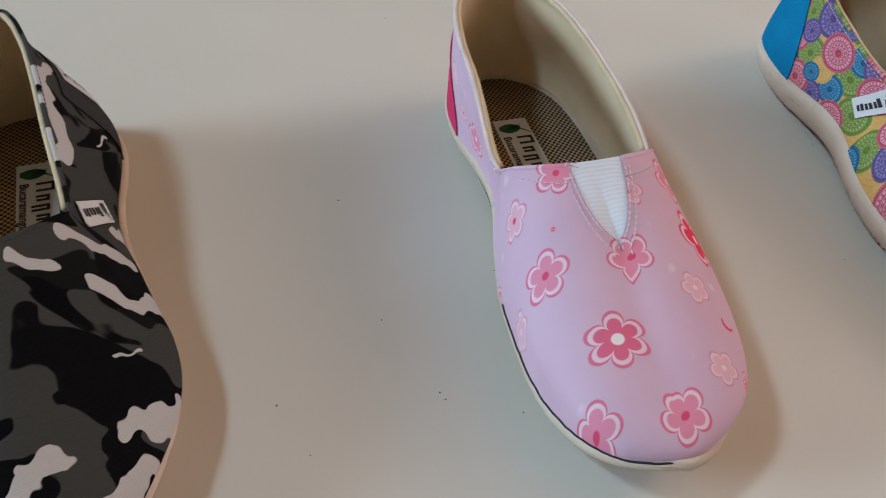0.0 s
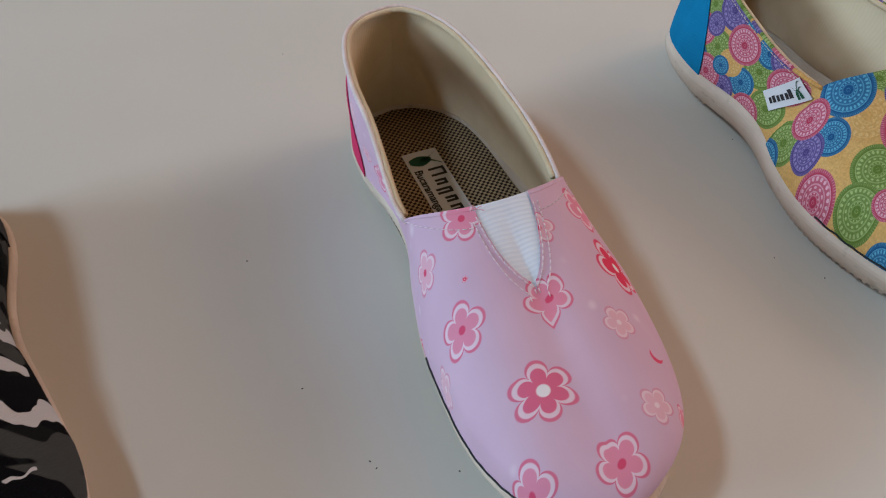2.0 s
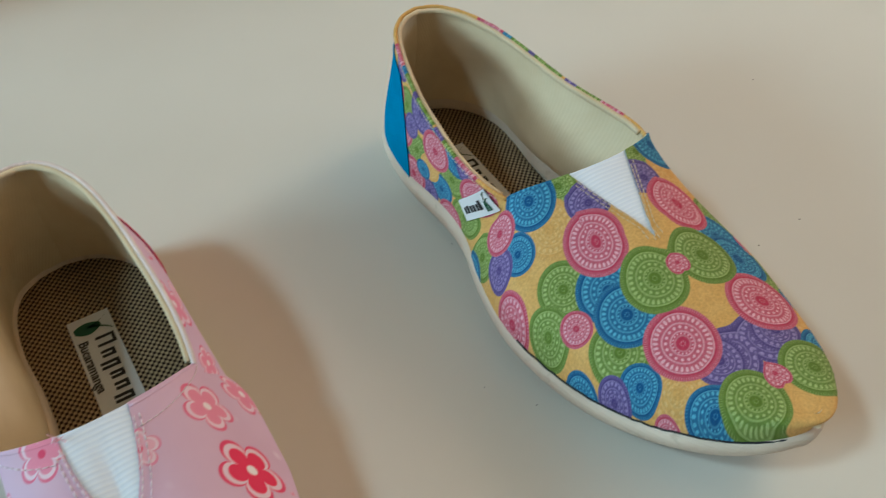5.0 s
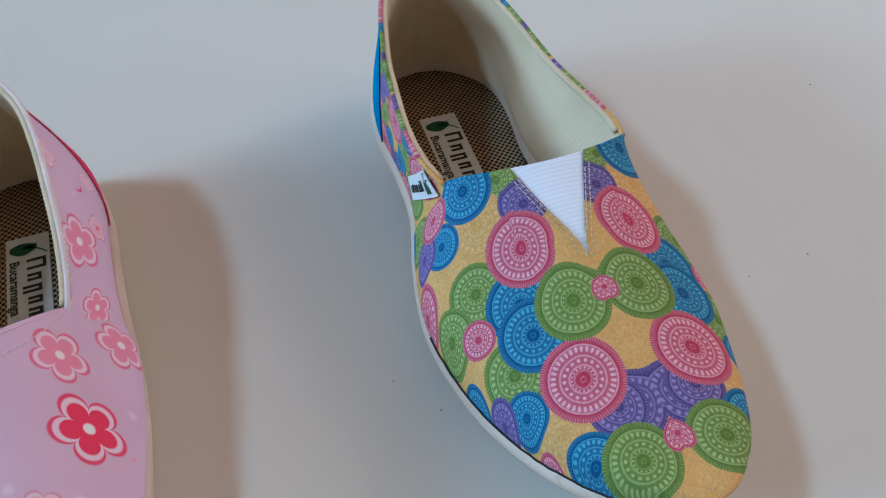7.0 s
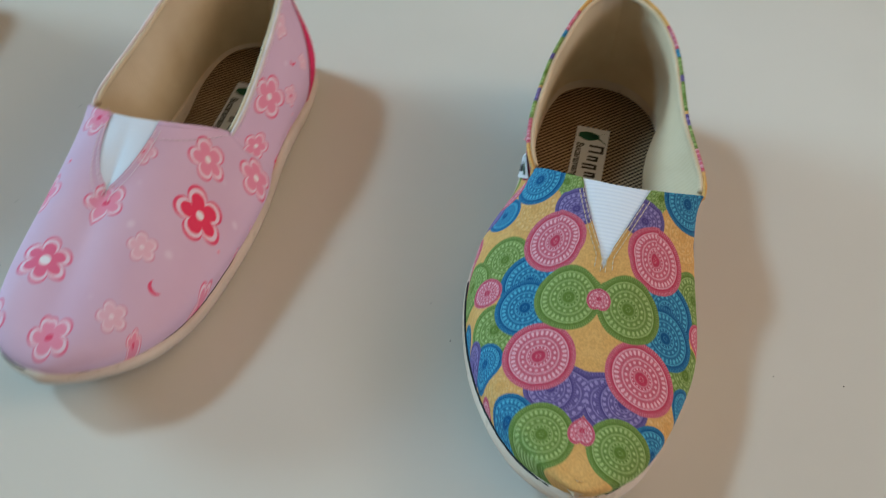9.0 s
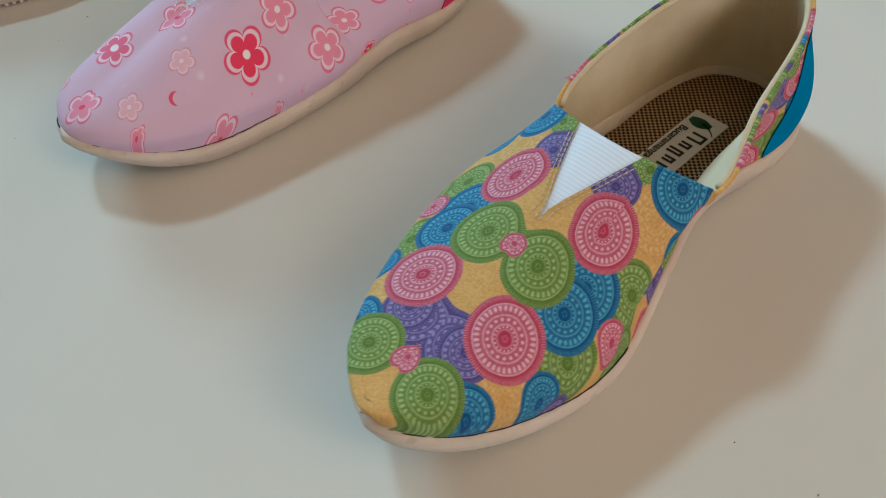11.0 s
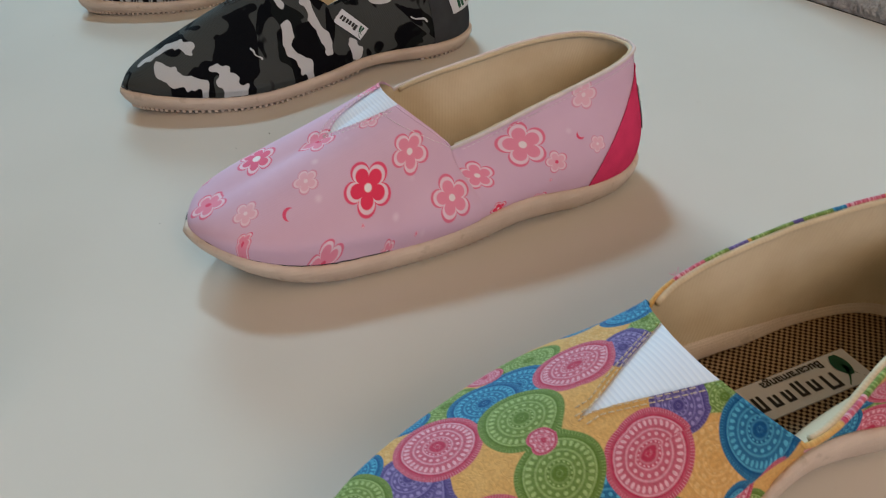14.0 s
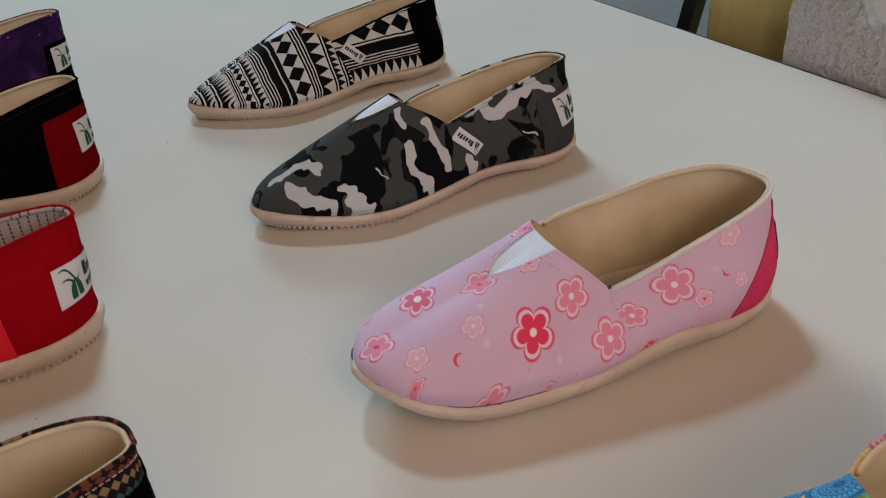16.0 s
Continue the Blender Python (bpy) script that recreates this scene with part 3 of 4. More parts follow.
# ---- building helpers ----
def mesh(name, bm, material, smooth=True):
    me = bpy.data.meshes.new(name)
    bmesh.ops.recalc_face_normals(bm, faces=bm.faces)
    bm.to_mesh(me)
    bm.free()
    for p in me.polygons:
        p.use_smooth = smooth
    me.materials.append(material)
    return me


def part(name, bm, material, parent, label="", smooth=True):
    """A bmesh as one mesh object under a thing or a part."""
    ob = new(name, mesh(name, bm, material, smooth))
    ob.parent = parent
    if label:
        ob["label"] = label
    return ob


def root(name, m, label, category, group="", kind=""):
    ob = new(name)
    ob.empty_display_size = 0.05
    ob.matrix_world = m
    return tagged(ob, label, category, group, kind)


def grid(bm, rows, uvs=None, closed=False):
    """Faces between rows of points; uvs are rows of the same shape."""
    layer = bm.loops.layers.uv.get("cloth") or bm.loops.layers.uv.new("cloth")
    made = [[bm.verts.new(p) for p in r] for r in rows]
    n = len(rows[0])
    for i in range(len(rows) - 1):
        for j in range(n if closed else n - 1):
            k = (j + 1) % n
            idx = ((i, j), (i + 1, j), (i + 1, k), (i, k))
            try:
                f = bm.faces.new([made[a][b] for a, b in idx])
            except ValueError:
                continue
            if uvs is not None:
                for lp, (a, b) in zip(f.loops, idx):
                    lp[layer].uv = uvs[a][b]
    return made


def tube(bm, path, radius, sides=6, closed=False, cloth_at=None):
    """A round cord along a path of points; cloth_at gives a point's place on the print."""
    pts = [Vector(p) for p in path]
    rings = []
    n = len(pts)
    for i, p in enumerate(pts):
        a = pts[(i - 1) % n] if closed or i else p
        b = pts[(i + 1) % n] if closed or i < n - 1 else p
        d = (b - a).normalized()
        side = d.cross(Vector((0, 0, 1)))
        side = side.normalized() if side.length > 1e-6 else Vector((1, 0, 0))
        up = side.cross(d)
        rings.append([p + (side * math.cos(q) + up * math.sin(q)) * radius for q in (2 * math.pi * k / sides for k in range(sides))])
    if closed:
        rings.append(rings[0])
    run, marks = 0.0, []
    for i in range(len(rings)):
        run += (pts[i % n] - pts[(i - 1) % n]).length if i else 0.0
        marks.append([cloth_at(pts[i % n]) if cloth_at else (run, 0.042 + 0.0006 * k) for k in range(sides)])
    if not cloth_at:      # the print runs alike from both ends
        marks = [[(abs(u - run / 2), w) for u, w in r] for r in marks]
    made = grid(bm, rings, marks, True)
    if not closed:
        bm.faces.new(made[0])
        bm.faces.new(made[-1])


def box(bm, lo, hi, m=None, bevel=0.0):
    """A box between two corners, with rounded edges where bevel is given."""
    got = bmesh.ops.create_cube(bm, size=1)["verts"]
    lo, hi = Vector(lo), Vector(hi)
    for v in got:
        v.co = Vector(((lo[k] + hi[k]) / 2 + v.co[k] * (hi[k] - lo[k])) for k in range(3))
    if bevel:
        edges = list({e for v in got for e in v.link_edges})
        bmesh.ops.bevel(bm, geom=edges, offset=bevel, segments=2, affect="EDGES", profile=0.5)
    if m is not None:
        for v in (bm.verts if bevel else got):
            v.co = m @ v.co


# ---- the shoe's last: heel at the origin, toe towards +x, lateral side +y ----
LATERAL = [(0, 0), (3, 13), (12, 25), (28, 34.5), (50, 39), (78, 41), (105, 44), (130, 48.5), (158, 52.5), (182, 53.5), (205, 51), (226, 44.5), (242, 34), (254, 19), (260, 6), (261.5, -3)]
MEDIAL = [(0, 0), (3, -13), (12, -24), (28, -29.5), (50, -30), (78, -26.5), (105, -26.5), (130, -32.5), (160, -38.5), (190, -40), (215, -38.5), (236, -33.5), (250, -25.5), (258, -15), (261.5, -3)]


def spline(points, count):
    """Points at even steps of arc along a smooth curve through the given ones."""
    p = np.array(points, float)
    ext = np.vstack([2 * p[0] - p[1], p, 2 * p[-1] - p[-2]])
    out = []
    for i in range(len(p) - 1):
        a, b, c, d = ext[i : i + 4]
        for u in np.linspace(0, 1, 24, endpoint=False):
            out.append(0.5 * (2 * b + (c - a) * u + (2 * a - 5 * b + 4 * c - d) * u**2 + (3 * b - a - 3 * c + d) * u**3))
    out.append(p[-1])
    out = np.array(out)
    arc = np.r_[0, np.cumsum(np.hypot(*np.diff(out, axis=0).T))]
    want = np.linspace(0, arc[-1], count)
    return np.stack([np.interp(want, arc, out[:, k]) for k in range(2)], 1)


OUTLINE = {1: spline(LATERAL, 241) / 1000, -1: spline(MEDIAL, 241) / 1000}
STEPS = np.linspace(0, 1, 241)
SEAM = {}
FORM = {}      # the measures of the shoe that is being built
PLAN, AWAY = {}, {}


def set_form(form):
    """Shape the last for one shoe. length: of the sole; lateral, medial: widths at heel, waist, ball and toe; swing: the toe's turn;
    sole, waist, toe, spring: the sole's height, its rises and the toe's lift; heel_x, heel_z, dip: the opening's back; throat: x, y, z of its
    corners; peak_x, peak_z, mid: the top of the gore; pinch, lean: how the sides lean in; bulge: how they swell; low, reach, drop: the vamp's
    section at its side and at the toe; gore, tip: the gore's width and point; studs: how far the tread stands out; tuck: how far the sole lies under the upper; hem: stitches along the throat."""
    FORM.clear()
    FORM.update(form)
    for side, widths in ((1, FORM["lateral"]), (-1, FORM["medial"])):
        x, y = OUTLINE[side].T
        k = np.interp(x, [0, 0.03, 0.09, 0.18, 0.245, 0.262], [widths[0], *widths, widths[3]])
        k = np.convolve(np.pad(k, 15, "edge"), np.ones(31) / 31, "valid")
        y = y * k + FORM["swing"] * np.clip((x - 0.13) / 0.13, 0, 1) ** 2
        PLAN[side] = np.stack([x * FORM["length"], y], 1)
    gap = PLAN[1][-1, 1] - PLAN[-1][-1, 1]      # both sides end in one point at the toe
    for side in (1, -1):
        PLAN[side][:, 1] -= side * gap / 2 * np.clip((STEPS - 0.9) / 0.1, 0, 1) ** 2
        SEAM[side] = float(np.argmax(PLAN[side][:, 0] > FORM["throat"][side][0] - 0.011)) / 240
        i = np.arange(241)
        d = PLAN[side][np.minimum(i + 4, 240)] - PLAN[side][np.maximum(i - 3, 0)]
        d = d / np.linalg.norm(d, axis=1)[:, None]
        for k, way in ((np.clip(STEPS / 0.02, 0, 1), side), (np.clip((1 - STEPS) / 0.02, 0, 1), -side)):
            d = np.array((0.0, way)) * (1 - k[:, None]) + d * k[:, None]
        d = d / np.linalg.norm(d, axis=1)[:, None]
        AWAY[side] = np.stack([-d[:, 1], d[:, 0]], 1) * side
    ridge = surface(1, 1.0, np.linspace(1, 0, 61))
    RIDGE[:] = [ridge[:, k] for k in range(3)]


RIDGE = []


def sole_bottom(x):
    x = np.asarray(x) / FORM["length"]
    return np.exp(-(((x - 0.092) / 0.022) ** 2)) * 0.003 + np.maximum(0, (x - 0.19) / 0.07) ** 2 * FORM["spring"]


def sole_top(x):
    x = np.asarray(x) / FORM["length"]
    return FORM["sole"] + FORM["waist"] * np.exp(-(((x - 0.095) / 0.03) ** 2)) + np.maximum(0, (x - 0.2) / 0.056) ** 1.6 * FORM["toe"]


def rim(side, s):
    """The sole's outline: place in plan and the way outwards."""
    return tuple(np.stack([np.interp(s, STEPS, t[side][:, k]) for k in (0, 1)], -1) for t in (PLAN, AWAY))


def feather(side, s):
    """Where the upper meets the sole."""
    p, out = rim(side, s)
    p = p - out * 0.0032
    return np.concatenate([p, (sole_top(p[..., 0]) - 0.0012)[..., None]], -1)


def collar(side, s):
    """The opening's edge that belongs to s."""
    sc, (tx, ty, tz) = SEAM[side], FORM["throat"][side]
    f = feather(side, s)
    k = np.clip((f[..., 0] - 0.003) / (feather(side, np.array(sc))[0] - 0.003), 0, 1)
    lean = (FORM["lean"][side] + 0.06 * np.sin(np.pi * k)) * (1 - FORM["pinch"] * (1 - k * k))
    back = (FORM["heel_x"] + k * (tx - FORM["heel_x"]), f[..., 1] * lean * (1 - k**3) + ty * k**3, FORM["heel_z"] - FORM["dip"] * k - (FORM["heel_z"] - FORM["dip"] - tz) * k**1.6)
    q = np.clip((s - sc) / (1 - sc), 0, 1) * np.pi / 2
    front = (tx + (FORM["peak_x"] - tx) * np.sin(q) ** 1.4, FORM["mid"] + (ty - FORM["mid"]) * np.cos(q), tz + (FORM["peak_z"] - tz) * np.sin(q) ** 0.9)
    return np.stack([np.where(s > sc, b, a) for a, b in zip(back, front)], -1)


def surface(side, s, v):
    """The upper: s from heel to toe, v from the sole (0) to the opening (1); arrays or numbers."""
    s, v = np.broadcast_arrays(np.asarray(s, float), np.asarray(v, float))
    f, c = feather(side, s), collar(side, s)
    flat = (c - f) * np.array((1, 1, 0))
    rise = (c - f) * np.array((0, 0, 1))
    w = np.maximum(0, (s - SEAM[side]) / (1 - SEAM[side]))
    k = np.minimum(1, w * 4)
    out = -flat / np.maximum(np.linalg.norm(flat, axis=-1, keepdims=True), 1e-9)
    low, reach, drop = [a + (b - a) * w**3 for a, b in (FORM["low"], FORM["reach"], FORM["drop"])]
    bulge = FORM["bulge"][-side] + (FORM["bulge"][side] - FORM["bulge"][-side]) * (0.5 + 0.5 * np.clip(s / 0.09, 0, 1) ** 2 * (3 - 2 * np.clip(s / 0.09, 0, 1)))
    swell = 0.001 + (bulge * (1 - w * w) + 0.003 * w * w) * (0.35 + 0.65 * k)
    p1 = f + rise * (0.36 + k * (low - 0.36))[..., None] + out * swell[..., None]
    p2 = c - flat * (0.12 + k * (reach - 0.12))[..., None] - rise * (0.36 + k * (drop - 0.36))[..., None]
    v = v[..., None]
    u = 1 - v
    return f * u**3 + p1 * (3 * u * u * v) + p2 * (3 * u * v * v) + c * v**3


def surface_out(side, s, v, off):
    """The same, off metres outside."""
    s, v = np.broadcast_arrays(np.asarray(s, float), np.asarray(v, float))
    e = 0.004
    a = surface(side, np.minimum(1, s + e), v) - surface(side, np.maximum(0, s - e), v)
    ends = (s < e) | (s > 1 - e)
    a = np.where(ends[..., None], np.stack([0 * s, side * np.where(s < 0.5, 1.0, -1.0), 0 * s], -1), a)
    n = np.cross(a, surface(side, s, np.minimum(1, v + 0.01)) - surface(side, s, np.maximum(0, v - 0.01)))
    n = n / np.maximum(np.linalg.norm(n, axis=-1, keepdims=True), 1e-12)
    return surface(side, s, v) - n * (np.asarray(off)[..., None] * side)


def skin(side, s, v):
    return Vector(surface(side, s, v))


def skin_out(side, s, v, off):
    return Vector(surface_out(side, s, v, off))


def vamp_uv(p):
    z = float(np.interp(p[0], RIDGE[0], RIDGE[2]))
    y = p[1] - float(np.interp(p[0], RIDGE[0], RIDGE[1]))
    return (p[0], math.copysign(math.hypot(y, max(0.0, z - p[2])), y))


def gore_edge(side, v):
    """The s at which the vamp stops beside the gore."""
    k = np.maximum(0.0, (v - FORM["tip"]) / (1 - FORM["tip"]))
    return 1 - (1 - SEAM[side]) * FORM["gore"] * k


# ---- the shoe ----
def spaced(a, b, n):
    return [a + (b - a) * i / (n - 1) for i in range(n)]


def tucked(side, s):
    """How far the sole lies under the upper's overhang."""
    return FORM["tuck"][side] * math.sin(math.pi * min(1.0, max(0.0, s))) ** 0.4


def build_outsole(bm):
    """A cream sole unit: flat tread, bowed side wall, rolled upper lip."""
    loop = [(1, s) for s in spaced(0, 1, 70)] + [(-1, s) for s in spaced(1, 0, 70)[1:-1]]
    rings = []
    for inset, level in ((0.014, 0.06), (0.0075, 0.06), (0.0042, 0.2), (0.0016, 0.45), (0.0002, 0.68), (0.0, 0.8), (0.0008, 0.92), (0.0024, 0.99), (0.0038, 0.95), (0.0042, 0.5)):
        ring = []
        for side, s in loop:
            p, out = rim(side, s)
            q = p - out * (inset + tucked(side, s))
            zb, zt = sole_bottom(p[0]), sole_top(p[0])
            ring.append(Vector((q[0], q[1], zb + (zt - zb) * level)))
        rings.append(ring)
    made = grid(bm, rings, None, True)
    bm.faces.new(made[0])


def build_tread(bm):
    """The row of small rubber studs along the sole's lower edge."""
    for side in (1, -1):
        for s in spaced(0.02, 0.99, 74):
            p, out = rim(side, s)
            if 0.068 < p[0] < 0.118:
                continue
            c = p - out * (0.0058 + tucked(side, s))
            zb = sole_bottom(p[0])
            along = np.array((-out[1], out[0]))
            corners = []
            for a, o in ((-0.0011, -0.003), (0.0011, -0.003), (0.0011, FORM["studs"]), (-0.0011, FORM["studs"])):
                q = c + along * a + out * o
                corners.append(q)
            lo = [bm.verts.new((q[0], q[1], zb + 0.0001)) for q in corners]
            hi = [bm.verts.new((q[0], q[1], zb + 0.003)) for q in corners]
            bm.faces.new(lo)
            bm.faces.new(hi)
            for i in range(4):
                bm.faces.new((lo[i], lo[(i + 1) % 4], hi[(i + 1) % 4], hi[i]))


def build_vamp(bm):
    """The front of the upper, with a V-shaped cut for the gore."""
    for side in (1, -1):
        v = np.linspace(0, 1, 45)[:, None]
        s = SEAM[side] + (gore_edge(side, v) - SEAM[side]) * np.linspace(0, 1, 60)[None, :]
        p = surface_out(side, s, v, 0.0006)
        p[..., 1] = np.where(s > 0.9999, surface(1, 1.0, v)[..., 1], p[..., 1])
        grid(bm, p.tolist(), [[vamp_uv(q) for q in r] for r in p.tolist()])
    bmesh.ops.remove_doubles(bm, verts=bm.verts, dist=0.00005)
    crest = []
    for v in bm.verts:
        away = v.co.y - float(np.interp(v.co.x, RIDGE[0], RIDGE[1]))
        if not v.is_boundary and abs(away) < 0.022 and v.co.x > FORM["peak_x"]:
            crest.append(v)
    for _ in range(14):      # the cloth is round over the crest
        bmesh.ops.smooth_vert(bm, verts=crest, factor=0.5, use_axis_x=True, use_axis_y=True, use_axis_z=True)


def build_gore(bm):
    rows, uvs = [], []
    for v in spaced(FORM["tip"] - 0.01, 1, 20):
        r, q = [], []
        for k in spaced(-1, 1, 13):
            side = 1 if k >= 0 else -1
            edge = 1 - gore_edge(side, v) + 0.012
            p = skin_out(side, 1 - edge * abs(k), v, 0.0)
            r.append(p)
            q.append((p.x, p.y))
        rows.append(r)
        uvs.append(q)
    grid(bm, rows, uvs)


def build_quarter(bm, side):
    """One side of the back of the upper, from the heel's middle to the vamp's seam."""
    s, v = np.linspace(0, SEAM[side] + 0.02, 50)[None, :], np.linspace(0, 1, 22)[:, None]
    p = surface(side, s, v)
    grid(bm, p.tolist(), [[(t * 0.30, q[2]) for t, q in zip(s[0].tolist(), r)] for r in p.tolist()])


def build_lining(bm):
    """The cloth inside, with the padded heel."""
    for side in (1, -1):
        s, v = np.linspace(0, 1, 80)[None, :], np.linspace(0, 0.995, 22)[:, None]
        pad = 0.0016 + 0.0022 * np.sin(np.pi * v) * np.exp(-((s / 0.2) ** 2)) + 0.003 * np.clip((s - SEAM[side]) * 8, 0, 1) * (1 - v**4)
        p = surface_out(side, s, v, -pad * (1 - 0.8 * v**8))
        grid(bm, p.tolist(), [[(t * 0.3, q[2]) for t, q in zip(s[0].tolist(), r)] for r in p.tolist()])


def insole_loop(inset):
    """The insole's outline as far as the vamp hides it."""
    out = []
    for side in (1, -1):
        last = float(np.interp(0.165, PLAN[side][:, 0], STEPS))
        for s in spaced(0, last, 45)[:: side]:
            p, n = rim(side, s)
            p = p - n * inset
            out.append((p[0], p[1]))
    return out[:-1]


INSOLE_Z = 0.0128


def build_insole(bm):
    outer = [Vector((x, y, INSOLE_Z - 0.001)) for x, y in insole_loop(0.0036)]
    mid = [Vector((x, y, INSOLE_Z)) for x, y in insole_loop(0.0050)]
    rows = [outer, mid]
    for k in (0.7, 0.4, 0.1):
        rows.append([Vector((0.125 + (p.x - 0.125) * k, p.y * k, INSOLE_Z)) for p in mid])
    made = grid(bm, rows, [[(p.x, p.y) for p in r] for r in rows], True)
    f = bm.faces.new(made[-1])
    layer = bm.loops.layers.uv["cloth"]
    for lp in f.loops:
        lp[layer].uv = lp.vert.co.xy


def build_binding(bm):
    """The folded edge round the opening."""
    path = [skin(1, s, 1) for s in spaced(SEAM[1], 0, 50)] + [skin(-1, s, 1) for s in spaced(0, SEAM[-1], 50)[1:]]
    tube(bm, [p + Vector((0, 0, 0.0003 * noise.noise(p * 260))) for p in path], 0.0011, 7, False, lambda p: (p[0] * 1.05, p[2] - 0.003))


def build_lining_fold(bm):
    """The lining's thick folded edge just inside the opening."""
    path = [skin_out(1, s, 0.985, -0.0019) for s in spaced(SEAM[1] - 0.01, 0, 60)] + [skin_out(-1, s, 0.985, -0.0019) for s in spaced(0, SEAM[-1] - 0.01, 60)[1:]]
    tube(bm, [p + Vector((0, 0, 0.0004 * noise.noise(p * 150))) for p in path], 0.0015, 7, False, lambda p: (p[0], p[2]))


def build_welt_gap(bm):
    """A dark cord put in for the shaded gap where the upper is sewn to the sole round the toe."""
    for side in (1, -1):
        path = []
        for s in spaced(0.62, 1, 90):
            p, out = Vector(feather(side, np.array(s))), rim(side, np.array(s))[1]
            path.append(p + Vector((out[0] * 0.0009, out[1] * 0.0009, 0.0014 + 0.0009 * noise.noise(p * 220 + Vector((side * 9, 0, 0))))))
        tube(bm, path, 0.0005, 5)


def build_throat_edge(bm, side):
    e = gore_edge(side, 1)
    tube(bm, [skin_out(side, s, 0.995, 0.0002) for s in spaced(SEAM[side], e, 24)], 0.0007, 5, False, vamp_uv)


def dashes(bm, points, on, off, radius):
    """Short stitches along a path."""
    pts = [Vector(p) for p in points]
    arc = [0.0]
    for a, b in zip(pts, pts[1:]):
        arc.append(arc[-1] + (b - a).length)
    xs = [[p[k] for p in pts] for k in range(3)]

    def at(d):
        return Vector([float(np.interp(d, arc, c)) for c in xs])

    d = 0.0
    while d + on < arc[-1]:
        tube(bm, [at(d), at(d + on / 2), at(d + on)], radius, 4)
        d += on + off


def build_stitching(bm):
    """Rows of stitches along the gore and the throat's edge."""
    for side in (1, -1):
        for gap in (0.012, 0.045):
            pts = []
            for v in spaced(FORM["tip"] - 0.015, 0.985, 24):
                s = gore_edge(side, v) - (1 - SEAM[side]) * gap
                pts.append(skin_out(side, s, v, 0.0008))
            dashes(bm, pts, 0.002, 0.0007, 0.00023)
        if FORM["hem"]:
            pts = [skin_out(side, s, 0.98 - 0.012 * ((s - SEAM[side]) / (1 - SEAM[side])), 0.0008) for s in spaced(SEAM[side] + 0.01, gore_edge(side, 0.95) - 0.02, 24)]
            dashes(bm, pts, 0.002, 0.0008, 0.00023)
        pts = [skin_out(side, s, 0.94, 0.0002) for s in spaced(0.01, SEAM[side] - 0.01, 60)]
        dashes(bm, pts, 0.0019, 0.0009, 0.00022)


def build_thread_ends(bm, at, seed):
    """A small tuft of cut thread ends."""
    rng = random.Random(seed)
    for _ in range(7):
        d = Vector((rng.uniform(-1, 1), rng.uniform(-1, 1), rng.uniform(0.3, 1.3))) * 0.0022
        bend = Vector((rng.uniform(-1, 1), rng.uniform(-1, 1), 0)) * 0.001
        tube(bm, [at + d * q + bend * q * q for q in spaced(0, 1, 5)], 0.00016, 4)


def build_heel_patch(bm, width, top, taper):
    rows, uvs = [], []
    for v in spaced(0.0, top, 16):
        edge = width * (1 - taper * (v / top) ** 1.7)
        r, q = [], []
        for k in spaced(-1, 1, 31):
            side = 1 if k >= 0 else -1
            p = skin_out(side, abs(k) * edge, v, 0.0007)
            r.append(p)
            q.append((k * edge * 0.3, p.z))
        rows.append(r)
        uvs.append(q)
    grid(bm, rows, uvs)
    for row in (rows[-1], [r[0] for r in rows], [r[-1] for r in rows]):
        tube(bm, [Vector(p) for p in row], 0.0004, 4)


